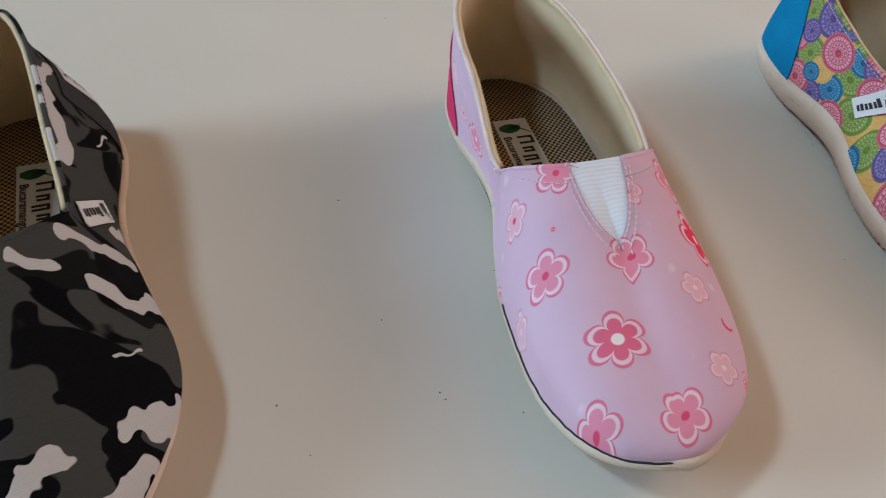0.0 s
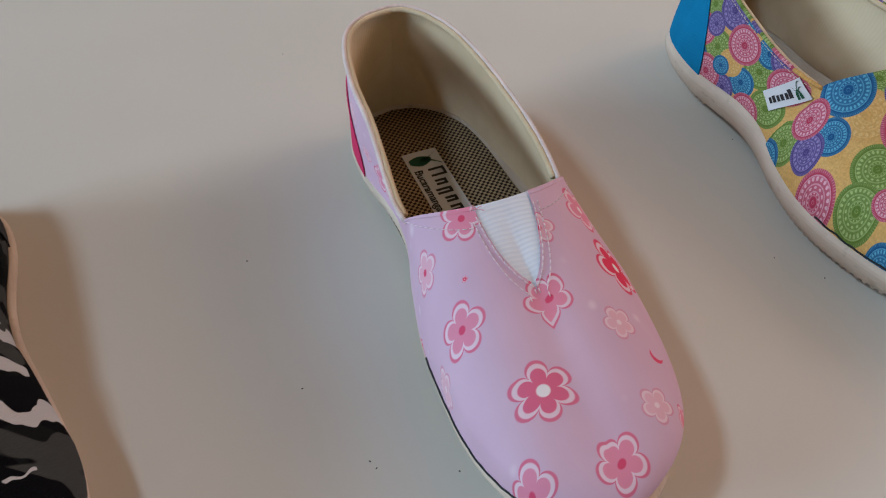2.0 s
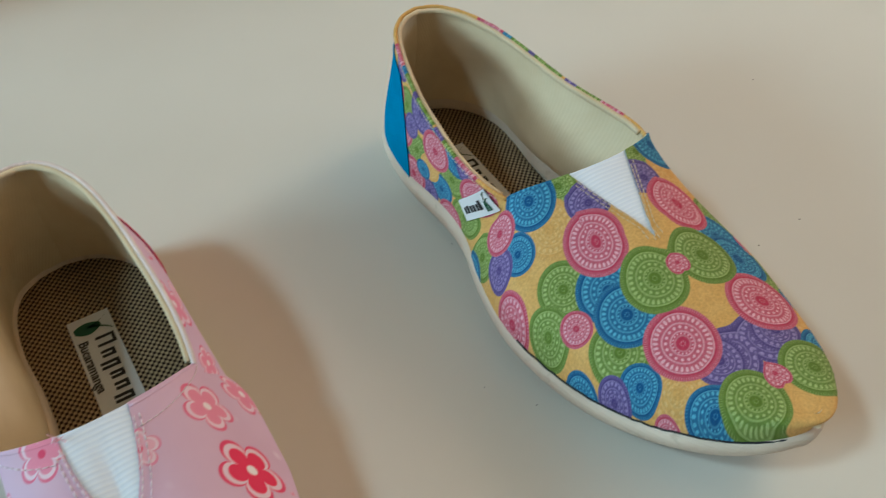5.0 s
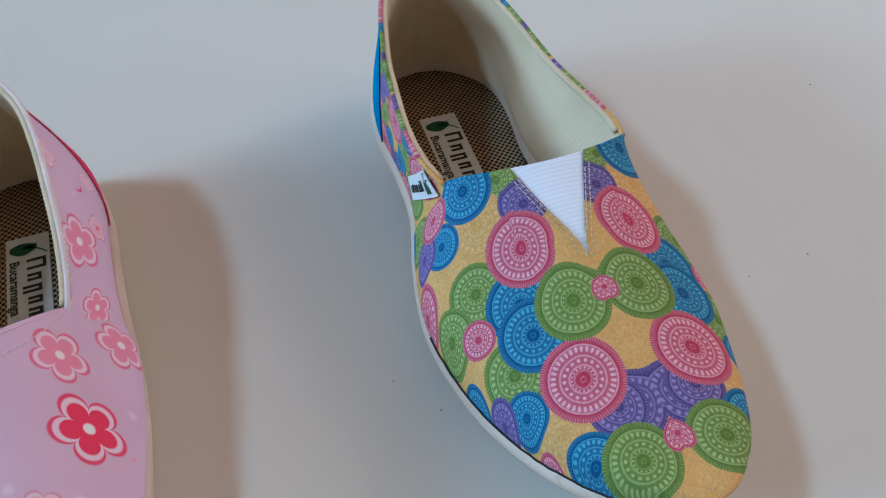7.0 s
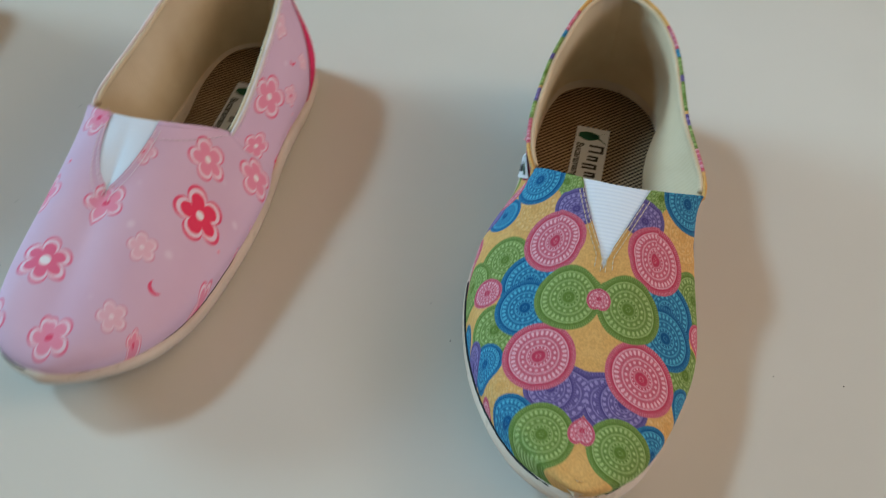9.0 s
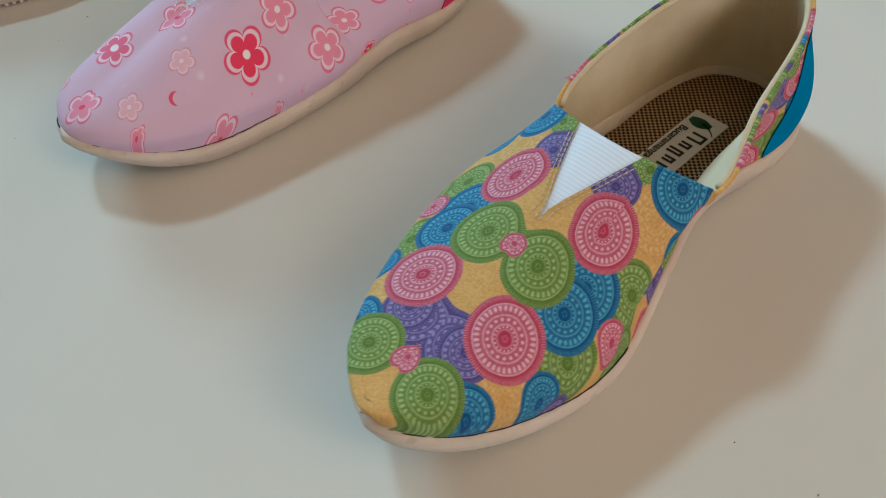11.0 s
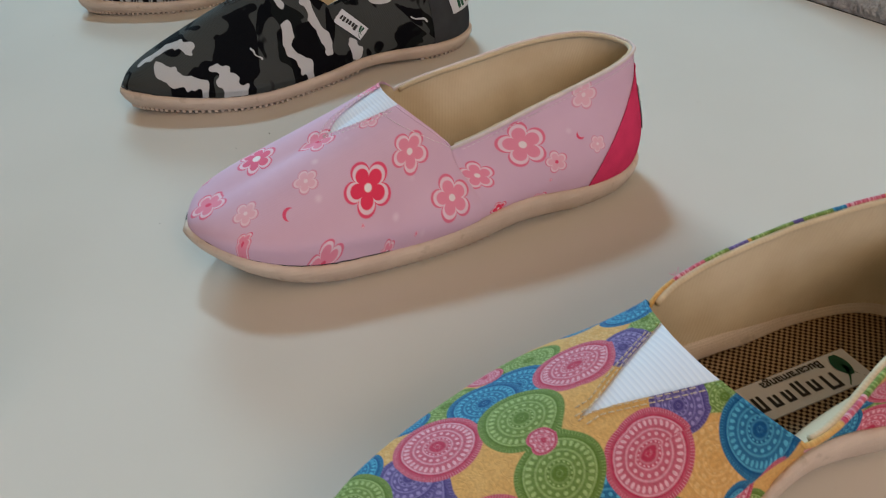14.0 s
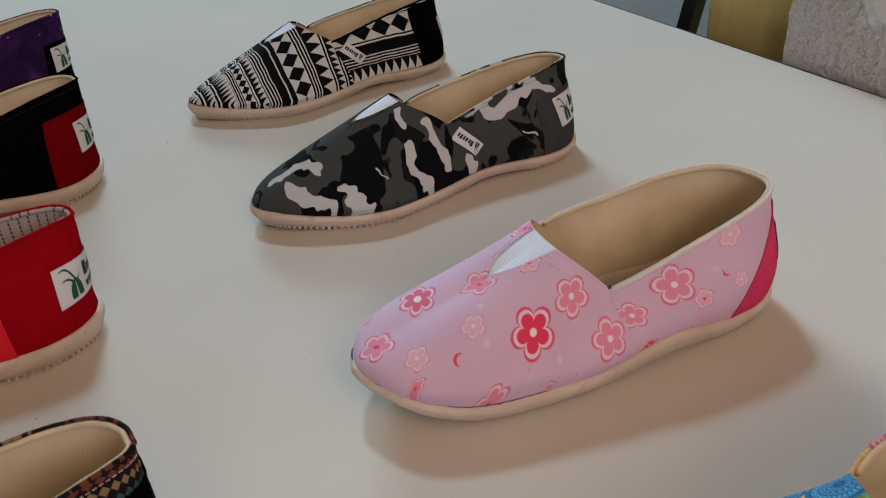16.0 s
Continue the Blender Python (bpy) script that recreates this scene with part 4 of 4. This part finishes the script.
def surface_label(parent, name, at, size, turn, off, bars, leaf):
    """A small printed label bent to the upper. at: side, s, v; size in metres; bars and leaf as (u0, w0, u1, w1) in the label, u from front to back."""
    side, s0, v0 = at
    ds = (skin(side, abs(s0) + 0.02, v0) - skin(side, abs(s0), v0)).length / 0.02
    dv = (skin(side, abs(s0), min(1, v0 + 0.1)) - skin(side, abs(s0), v0 - 0.1)).length / (min(1, v0 + 0.1) - v0 + 0.1)

    def place(u, w, o):
        c, n = math.cos(turn), math.sin(turn)
        a, b = (0.5 - u) * size[0], (w - 0.5) * size[1]
        ss, vv = s0 + (a * c - b * n) / ds, v0 + (b * c + a * n) / dv
        sd = side if ss >= 0 else -side
        return skin_out(sd, abs(ss), min(1, max(0, vv)), o)

    def patch(bm, u0, w0, u1, w1, o, nu=8, nw=4):
        grid(bm, [[place(u, w, o) for u in spaced(u0, u1, nu)] for w in spaced(w0, w1, nw)])

    bm = bmesh.new()
    patch(bm, 0, 0, 1, 1, off, 14, 6)
    patch(bm, 0, 0, 1, 1, off - 0.0004, 14, 6)
    ob = part(name, bm, LABEL, parent, "white printed cloth label")
    for u0, w0, u1, w1 in bars:
        bm = bmesh.new()
        patch(bm, u0, w0, u1, w1, off + 0.00025, 5, 3)
        part("bar", bm, INK, ob)
    u0, w0, u1, w1 = leaf
    bm = bmesh.new()
    def at(u, w):
        return place(u0 + (u1 - u0) * u, w0 + (w1 - w0) * w, off + 0.0003)

    for way in (-1, 1):      # an arched leaf with a pale slit, and three curved blades
        grid(bm, [[at(0.6 + way * max(0.05 * (1 - q), 0.0), 0.62 * q), at(0.6 + way * 0.3 * (1 - q**3) ** 0.6, 0.62 * q)] for q in spaced(0, 0.98, 9)])
    for x0, y0, x1, y1, bow, wide in ((0.66, 0.5, 0.0, 1.0, 0.22, 0.075), (0.55, 0.5, 0.02, 0.66, 0.1, 0.055), (0.66, 0.55, 0.98, 0.86, -0.08, 0.04)):
        grid(bm, [[at(x0 + (x1 - x0) * q, y0 + (y1 - y0) * q + bow * math.sin(math.pi * q) + k * wide * (1 - 0.8 * q)) for k in (-1, 1)] for q in spaced(0, 1, 9)])
    part("leaf", bm, LEAF, ob)
    return ob


def words(text, size, x, y, z):
    """A line of lettering lying flat, as a bmesh; it reads along x."""
    curve = bpy.data.curves.new("lettering", "FONT")
    curve.body, curve.size, curve.offset = text, size, size * 0.022
    ob = bpy.data.objects.new("lettering", curve)
    scene.collection.objects.link(ob)
    bpy.context.view_layer.update()
    me = bpy.data.meshes.new_from_object(ob.evaluated_get(bpy.context.evaluated_depsgraph_get()))
    bpy.data.objects.remove(ob)
    bpy.data.curves.remove(curve)
    bm = bmesh.new()
    bm.from_mesh(me)
    bpy.data.meshes.remove(me)
    for v in bm.verts:
        v.co = Vector((x + v.co.x, y + v.co.y, z))
    return bm


def insole_label(parent):
    """The printed label on the insole: a name as plain shapes, a line of lettering, a green leaf."""
    z = INSOLE_Z + 0.0006
    x0, x1, y0, y1 = 0.0455, 0.1245, -0.0102, 0.0095

    def flat(bm, corners):
        grid(bm, [[Vector((x, y, z + 0.0002)) for x, y in row] for row in corners])

    bm = bmesh.new()
    box(bm, (x0, min(y0, y1), INSOLE_Z + 0.0001), (x1, max(y0, y1), z))
    ob = part("insole_label", bm, LABEL, parent, "white printed insole label", False)
    # upright strokes in place of the maker's name
    for a, w, lo, hi in ((0.0610, 0.0078, -0.001, 0.0078), (0.0704, 0.0056, -0.001, 0.0054), (0.0774, 0.0056, -0.0032, 0.0054), (0.0844, 0.0054, -0.001, 0.0054), (0.0912, 0.0056, -0.001, 0.0054), (0.0982, 0.0056, -0.0032, 0.0054)):
        bm = bmesh.new()
        for at in (a, a + w - 0.0028):
            flat(bm, [[(at, lo), (at + 0.0017, lo)], [(at, hi), (at + 0.0017, hi)]])
        flat(bm, [[(a + 0.0017, hi - 0.0016), (a + w - 0.0028, hi - 0.0016)], [(a + 0.0017, hi), (a + w - 0.0028, hi)]])
        part("bar", bm, INK, ob)
    part("lettering", words("Bucaramanga", 0.0062, 0.0605, -0.0085, z + 0.0003), INK, ob, "", False)
    bm = bmesh.new()
    flat(bm, [[(0.1115 + r * math.cos(q), 0.0025 + r * math.sin(q)) for q in spaced(0, 2 * math.pi, 25)] for r in (0.0046, 0.0056)])
    flat(bm, [[(0.1095, 0.0002), (0.1107, 0.0002)], [(0.1095, 0.0048), (0.1107, 0.0048)]])
    flat(bm, [[(0.1120, 0.0002), (0.1138, 0.0002)], [(0.1120, 0.0048), (0.1138, 0.0048)]])
    part("ring", bm, INK, ob)
    bm = bmesh.new()
    leaf = []
    for q in spaced(0, 1, 9):
        w = 0.0046 * math.sin(math.pi * (0.1 + 0.84 * q)) ** 0.8
        leaf.append([(0.0530 + w, -0.0085 + 0.0125 * q), (0.0530 - w * 0.7, -0.0085 + 0.0125 * q)])
    flat(bm, leaf)
    for lean, tall in ((0.0065, 0.0088), (-0.0035, 0.0075)):
        flat(bm, [[(0.0523 + lean * q * q, -0.002 + (tall + 0.002) * q), (0.0523 + lean * q * q + 0.0016 * (1.1 - q), -0.0026 + (tall + 0.002) * q)] for q in spaced(0, 1, 9)])
    part("leaf", bm, LEAF, ob)
    return ob


UNIT = 0.9      # from the last's measures to metres


def espadrille(label, heel, angle, form, vamp, quarter, patch, binding, patch_shape=(0.2, 0.8, 0.6), tag=None, tilt=62, turned=True, heel_tag=None, lining=None, thread=None, tuft=None):
    """A slip-on canvas shoe. heel: where its heel stands; angle: heading from heel to toe; quarter: the cloth of both sides, or of the lateral and the medial one."""
    set_form(form)
    shoe = root("espadrille", pose(heel[0] * UNIT, heel[1] * UNIT, 0.0004, 0, 0, angle), label, "shoe", "shoes on the table")

    def add(name, build, material, text="", smooth=True):
        bm = bmesh.new()
        build(bm)
        return part(name, bm, material, shoe, text, smooth)

    add("outsole", build_outsole, RUBBER, "cream rubber sole")
    tagged(add("tread", build_tread, RUBBER, "row of small rubber studs", False), kind="stuff")
    prints = vamp if isinstance(vamp, tuple) else (vamp,)
    front = add("vamp", build_vamp, prints[0])
    if len(prints) > 1:
        front.data.materials.append(prints[1])
        for p in front.data.polygons:
            p.material_index = int(p.center.x > MULTI_SPLIT / 1000)
    sides = quarter if isinstance(quarter, tuple) else (quarter, quarter)
    for side, stuff in zip((1, -1), sides):
        add("quarter", lambda bm: build_quarter(bm, side), stuff)
        add("throat_edge", lambda bm: build_throat_edge(bm, side), prints[0])
    add("lining", build_lining, lining or LINING, "cream cloth lining")
    add("insole", build_insole, JUTE, "brown and cream checked insole")
    add("collar_binding", build_binding, binding)
    add("lining_fold", build_lining_fold, lining or LINING, "folded edge of the lining")
    add("welt_gap", build_welt_gap, DARK_THREAD_AND_GAP, "dark line for the shaded gap round the toe")
    add("gore", build_gore, GORE_W, "white ribbed elastic gore")
    tagged(add("stitching", build_stitching, thread or THREAD, "" if thread else "pale stitches"), kind="stuff")
    if patch:
        add("heel_patch", lambda bm: build_heel_patch(bm, *patch_shape), patch)
    if tuft:
        side, s, v = tuft
        add("thread_ends", lambda bm: build_thread_ends(bm, skin_out(side, s, v, 0.0006), 5), PINK_THREAD, "tuft of cut pink thread ends")
    insole_label(shoe)
    if tag:
        letters = [(0.30 + 0.105 * k, 0.3, 0.30 + 0.105 * k + w, 0.3 + h) for k, w, h in ((0, 0.09, 0.42), (1, 0.07, 0.3), (2, 0.08, 0.3), (3, 0.07, 0.3), (4, 0.08, 0.34), (5, 0.07, 0.3))]
        if turned:      # sewn on upside down
            letters = [(1 - c, 1 - d, 1 - a, 1 - b) for a, b, c, d in letters]
        surface_label(shoe, "side_label", tag, (0.0245, 0.0125), radians(tilt), 0.0014, letters, (0.97, 0.85, 0.74, 0.12) if turned else (0.04, 0.15, 0.26, 0.88))
    if heel_tag:
        marks = [(0.40 + 0.1 * k, 0.46, 0.48 + 0.1 * k, 0.84 if k == 0 else 0.7) for k in range(6)] + [(0.40 + 0.062 * k, 0.16, 0.445 + 0.062 * k, 0.32) for k in range(9)]
        surface_label(shoe, "heel_label", heel_tag, (0.044, 0.0235), 0.0, 0.0014, marks, (0.07, 0.1, 0.36, 0.88))
    for ob in shoe.children_recursive:
        if ob.data:
            ob.data.transform(Matrix.Scale(UNIT, 4))
    return shoe


PINK_THREAD = plain("pink_thread", (0.75, 0.38, 0.5), 0.8, 0.05, 200, 0.0001)
# dark stitches, and the cord that imitates shade under the upper's edge
DARK_THREAD_AND_GAP = plain("dark_thread_and_gap", (0.02, 0.02, 0.022), 0.8, 0.05, 200, 0.0001)
THREAD = plain("thread", (0.78, 0.68, 0.72), 0.8, 0.05, 200, 0.0001)

# ---- table and room ----
table = root("table", Matrix.Translation(spot(0, 0)) @ pose(0, 0, 0, 0, 0, 30.9), "large table with a matt cream laminate top", "table")
bm = bmesh.new()
box(bm, (-1.35, -1.25, -0.03), (1.25, 0, 0), None, 0.003)
part("tabletop", bm, TABLE, table, "matt cream laminate top", False)
bm = bmesh.new()
box(bm, (-1.35, 0.0005, -0.03), (1.25, 0.0022, -0.0012))
part("edge_band", bm, plain("edge_band_black", (0.02, 0.018, 0.016), 0.6), table, "thin black edge band", False)
for x in (-1.25, 1.15):
    for y in (-1.15, -0.1):
        bm = bmesh.new()
        box(bm, (x - 0.025, y - 0.025, -0.75), (x + 0.025, y + 0.025, -0.03), None, 0.003)
        part("leg", bm, plain("leg_metal", (0.03, 0.03, 0.032), 0.4), table, "black metal leg", False)

TURN = pose(0, 0, 0, 0, 0, 30.9)


def slab(name, a0, a1, b0, b1, z0, z1, material):
    """A piece of the room, in the table's own directions."""
    bm = bmesh.new()
    box(bm, (a0, b0, z0), (a1, b1, z1))
    ob = new(name, mesh(name, bm, material, False))
    ob.matrix_world = Matrix.Translation(EDGE) @ TURN
    return tagged(ob, kind="structure")


# unseen walls and ceiling, added to enclose the room; dark warm brown tints the bounce
BOUNCE_WALL = plain("bounce_wall", (0.34, 0.21, 0.12), 0.85, 0.05, 5, 0.0008)
slab("floor", -10.0, 3.4, -3.8, 3.0, -0.8, -0.75, FLOORM)
slab("unseen_ceiling", -10.0, 3.4, -3.8, 3.0, 5.0, 5.05, BOUNCE_WALL)


def lumpy_wall():
    """The wall beside the table: a plain core with a thick, uneven coat of plaster where it is seen near the table."""
    bm = bmesh.new()
    box(bm, (-0.008, 0.012, -0.75), (3.4, 0.16, 5.0))

    def coat(a, z):
        smooth = min(1.0, max(0.0, (min(a - 0.058, z - 0.045) + 0.03 * (noise.noise((a * 14, 0, z * 14)))) / 0.012))
        lumps = noise.fractal((a * 170, 3.0, z * 170), 0.8, 2.1, 4) * 0.0011 + noise.noise((a * 30, 7.0, z * 30)) * 0.0009
        return 0.0065 + lumps * (1 - 0.85 * smooth) - 0.0025 * smooth

    rows = []
    for z in spaced(-0.03, 0.32, 170):
        rows.append([Vector((-0.010 + 0.0015 * noise.noise((z * 60, 1, 1)), 0.03, z))] + [Vector((a + (0.0015 * noise.noise((z * 60, 1, 1)) if i == 0 else 0), max(0.0025, coat(a, z)), z)) for i, a in enumerate(spaced(-0.011, 0.5, 250))])
    grid(bm, rows)
    ob = new("wall_north", mesh("wall_north", bm, PLASTER, False))
    ob.matrix_world = Matrix.Translation(EDGE) @ TURN
    return tagged(ob, kind="structure")


lumpy_wall()
slab("wall_far", -10.0, 3.4, 3.0, 3.15, -0.75, 5.0, plain("grey_wall", (0.56, 0.49, 0.42), 0.85, 0.06, 5, 0.0006))
slab("unseen_wall_back", -10.0, 3.4, -3.95, -3.8, -0.75, 5.0, BOUNCE_WALL)
slab("unseen_wall_east", 3.4, 3.55, -3.95, 3.15, -0.75, 5.0, BOUNCE_WALL)
slab("unseen_wall_west", -10.15, -10.0, -3.95, 3.15, -0.75, 5.0, BOUNCE_WALL)


def yellow_wood(name):
    m = Nodes(name, 0.45, 0, 0.4)
    p = m.vmath("MULTIPLY", m.place(), (1, 1, 0.12))
    c = m.ramp(m.math("ADD", m.math("MULTIPLY", m.noise(p, 40, 4), 0.6), m.math("MULTIPLY", m.noise(m.place(), 9, 3), 0.4)), (0.3, (0.60, 0.45, 0.14)), (0.62, (0.80, 0.64, 0.25)))
    c = m.mix(m.step(m.noise(m.place(), 60, 3), 0.7, 0.03), c, (0.16, 0.11, 0.05))
    return m.colour(c)


# a yellow door jamb at the wall's end, and a black steel post beside it
jamb = root("door_jamb", Matrix.Translation(EDGE) @ TURN @ pose(-0.088, 0.07, -0.75), "worn yellow wooden board beside the plaster wall", "board")
bm = bmesh.new()
box(bm, (-0.06, -0.02, 0.0), (0.0725, 0.02, 2.6), None, 0.003)
part("board", bm, yellow_wood("yellow_paint"), jamb, "", False)
# black strip put in for the shade between board and plaster
bm = bmesh.new()
box(bm, (0.073, -0.045, 0.0), (0.0772, 0.0, 2.6))
part("gap_shade", bm, plain("gap_dark", (0.012, 0.011, 0.010), 0.9), jamb, "dark strip standing in for the shade in the gap", False)
post = root("steel_post", Matrix.Translation(EDGE) @ TURN @ pose(-0.172, 0.05, 0) @ pose(0, 0, 0, 0, 13, 0) @ pose(0, 0, -0.78), "slim black steel post leaning beyond the table", "post")
bm = bmesh.new()
box(bm, (-0.009, -0.009, 0.0), (0.009, 0.009, 2.6), None, 0.002)
part("tube", bm, plain("black_steel", (0.004, 0.004, 0.005), 0.6), post, "", False)

# specks of dirt on the table
random.seed(11)
bm = bmesh.new()
places = [(-0.063, -0.040), (-0.060, -0.043), (-0.026, -0.043), (-0.135, 0.068), (-0.147, 0.249), (-0.096, -0.006), (0.349, 0.297), (0.010, 0.398), (0.323, 0.167), (0.293, 0.151), (0.132, 0.082), (-0.13, -0.06), (-0.11, -0.08), (-0.02, -0.11)]
places += [(random.uniform(-0.5, 0.5), random.uniform(-0.3, 0.3)) for _ in range(14)]
for x, y in places:
    m = Matrix.LocRotScale((x * UNIT, y * UNIT, 0.0003), Euler((0, 0, random.uniform(0, 6))), (random.uniform(0.0003, 0.0006), random.uniform(0.0002, 0.0004), 0.0002))
    bmesh.ops.create_icosphere(bm, subdivisions=1, radius=1, matrix=m)
tagged(new("dirt_specks", mesh("dirt_specks", bm, plain("dirt", (0.04, 0.03, 0.025), 0.9))), "tiny dark specks of dirt scattered on the table", "dirt", kind="stuff")

# ---- the shoes ----
PINK_FORM = dict(length=1.0657, lateral=(1.0675, 1.0026, 0.7842, 0.7819), medial=(1.1894, 1.3672, 1.2804, 1.2472), swing=-0.0077, sole=0.0165, waist=0.0059, toe=0.0153, spring=0.0204, heel_x=0.0059, heel_z=0.0802, dip=-0.0071,
    throat={1: (0.1407, 0.0299, 0.0609), -1: (0.1416, -0.0435, 0.0649)}, peak_x=0.1586, peak_z=0.0803, mid=-0.0096, pinch=0.3241, lean={1: 0.9601, -1: 1.4853}, bulge={1: 0.0222, -1: -0.0035},
    low=(0.4478, 0.2715), reach=(1.4, 0.6052), drop=(0.7669, 0.7206), gore=0.215, tip=0.8303, studs=-0.0018, tuck={1: 0.0, -1: 0.0026}, hem=True)
MULTI_FORM = dict(length=1.1285, lateral=(1.1537, 0.8392, 1.1757, 0.8784), medial=(1.15, 1.45, 1.2572, 0.9991), swing=0.0219, sole=0.0201, waist=0.0065, toe=0.016, spring=0.0191, heel_x=0.011, heel_z=0.0868, dip=0.0272,
    throat={1: (0.1426, 0.0555, 0.0664), -1: (0.1436, -0.0252, 0.0629)}, peak_x=0.1577, peak_z=0.0786, mid=0.0127, pinch=0.4991, lean={1: 1.6024, -1: 1.486}, bulge={1: 0.0282, -1: -0.005},
    low=(0.6381, 0.7471), reach=(0.8, 1.2567), drop=(0.6063, 1.2869), gore=0.2553, tip=0.9196, studs=-0.0012, tuck={1: 0.0, -1: 0.0012}, hem=False)
CAMO_FORM = dict(length=1.128, lateral=(1.22, 0.90, 1.0289, 0.6303), medial=(1.2495, 1.3185, 1.2715, 1.0391), swing=0.0002, sole=0.0134, waist=0.0018, toe=0.0068, spring=0.0047, heel_x=0.0054, heel_z=0.078, dip=0.0041,
    throat={1: (0.1345, 0.0233, 0.0553), -1: (0.1439, -0.0351, 0.0556)}, peak_x=0.1646, peak_z=0.0752, mid=-0.0134, pinch=0.5212, lean={1: 0.5932, -1: 1.5361}, bulge={1: 0.0096, -1: -0.0041},
    low=(0.2672, 0.1619), reach=(1.4, 0.6786), drop=(1.0963, 0.5112), gore=0.2099, tip=0.8545, studs=0.0004, tuck={1: 0.0, -1: 0.0}, hem=False)
AMBER_THREAD = plain("amber_thread", (0.62, 0.52, 0.36), 0.8, 0.05, 200, 0.0001)
espadrille("pale pink slip-on canvas shoe with pink flowers and a white gore", (-0.0715, 0.1817), -65.2, PINK_FORM, PINK, (PINK_SIDE, PINK_INNER), HOTPINK, PINK_BIND, patch_shape=(0.235, 0.84, 0.78), heel_tag=(1, 0.0, 0.45), tuft=(-1, 0.9, 0.995))
espadrille("slip-on canvas shoe with multicoloured mandala print and blue heel patch", (0.1195, 0.2822), -67.6, MULTI_FORM, MULTI, (MULTI_SIDE, MULTI_INNER), BLUE, MULTI_SIDE, patch_shape=(0.245, 0.86, 0.35), thread=AMBER_THREAD, tuft=(-1, 0.4, 0.99), tag=(-1, 0.42, 0.65), turned=False)
espadrille("grey, black and white camouflage slip-on canvas shoe with grey heel patch", (-0.3081, 0.0879), -62.4, CAMO_FORM, CAMO, CAMO_SIDE, GREY, CAMO_SIDE, thread=DARK_THREAD_AND_GAP, patch_shape=(0.215, 0.70, 0.1), tag=(1, 0.393, 0.6), heel_tag=(1, 0.075, 0.47))
espadrille("black and white geometric print slip-on canvas shoe", (-0.5355, -0.0269), -60.5, CAMO_FORM | dict(length=1.1119, lateral=(1.2845, 1.0262, 1.151, 0.6556), toe=0.0047, spring=0.0024, heel_z=0.0747, throat={1: (0.1397, 0.0233, 0.0543), -1: (0.1439, -0.0351, 0.0556)}, peak_x=0.1672, peak_z=0.071, low=(0.2672, 0.0592), reach=(1.4, 0.6548), drop=(1.0963, 0.5955)), ZEBRA, ZEBRA_SIDE, BLACK, BLACK, thread=DARK_THREAD_AND_GAP, patch_shape=(0.2, 0.96, 0.08), tag=(1, 0.4, 0.62), heel_tag=(1, 0.0, 0.45))
red_shoe = espadrille("plain red slip-on canvas shoe with striped lining", (-0.0625, -0.2509), -65.3, CAMO_FORM | dict(lateral=(1.0652, 0.9482, 1.0289, 0.6303), medial=(1.1626, 1.3185, 1.2715, 1.0391), sole=0.0188, heel_x=-0.0002, heel_z=0.0847), RED, RED, None, RED, lining=STRIPED, thread=DARK_THREAD_AND_GAP, heel_tag=(1, 0.03, 0.45))
bm = bmesh.new()
grid(bm, [[skin_out(1, s, v, 0.0012) * UNIT for s in spaced(0.215 + 0.01 * v, SEAM[1], 20)] for v in spaced(0.0, 0.42, 8)])
part("side_band", bm, cloth("bright_red_cloth", (0.62, 0.02, 0.03)), red_shoe, "brighter red band with pale piping")
bm = bmesh.new()
tube(bm, [skin_out(1, s, 0.42, 0.0014) * UNIT for s in spaced(0.22, SEAM[1], 20)], 0.0006, 6)
part("piping", bm, THREAD, red_shoe, "pale piping")
espadrille("red and black slip-on canvas shoe with black collar", (-0.2901, -0.3313), -60.2, CAMO_FORM | dict(lateral=(1.4134, 0.9482, 1.0289, 0.6303), medial=(1.4184, 1.3185, 1.2715, 1.0391), sole=0.0164, heel_x=0.0009, heel_z=0.0887), BLACK, BLACK, DARK_RED, BLACK, patch_shape=(0.19, 0.74, 0.1), thread=DARK_THREAD_AND_GAP, heel_tag=(1, 0.03, 0.45))
espadrille("purple galaxy print slip-on canvas shoe with black heel patch", (-0.4961, -0.4302), -63.2, CAMO_FORM | dict(medial=(1.2526, 1.3185, 1.2715, 1.0391), heel_x=-0.0005, heel_z=0.0885), PURPLE, PURPLE, BLACK, PURPLE, patch_shape=(0.14, 0.66, 0.1), thread=DARK_THREAD_AND_GAP, heel_tag=(1, 0.03, 0.45))
espadrille("dark brown slip-on canvas shoe with woven ethnic border", (0.1424, -0.1439), -67.5, CAMO_FORM | dict(lateral=(1.2843, 0.9482, 1.0289, 0.6303), medial=(1.3836, 1.3185, 1.2715, 1.0391), heel_x=0.0017, heel_z=0.0927), BROWN, BROWN, BLACK, BROWN, thread=THREAD, heel_tag=(1, 0.03, 0.45))
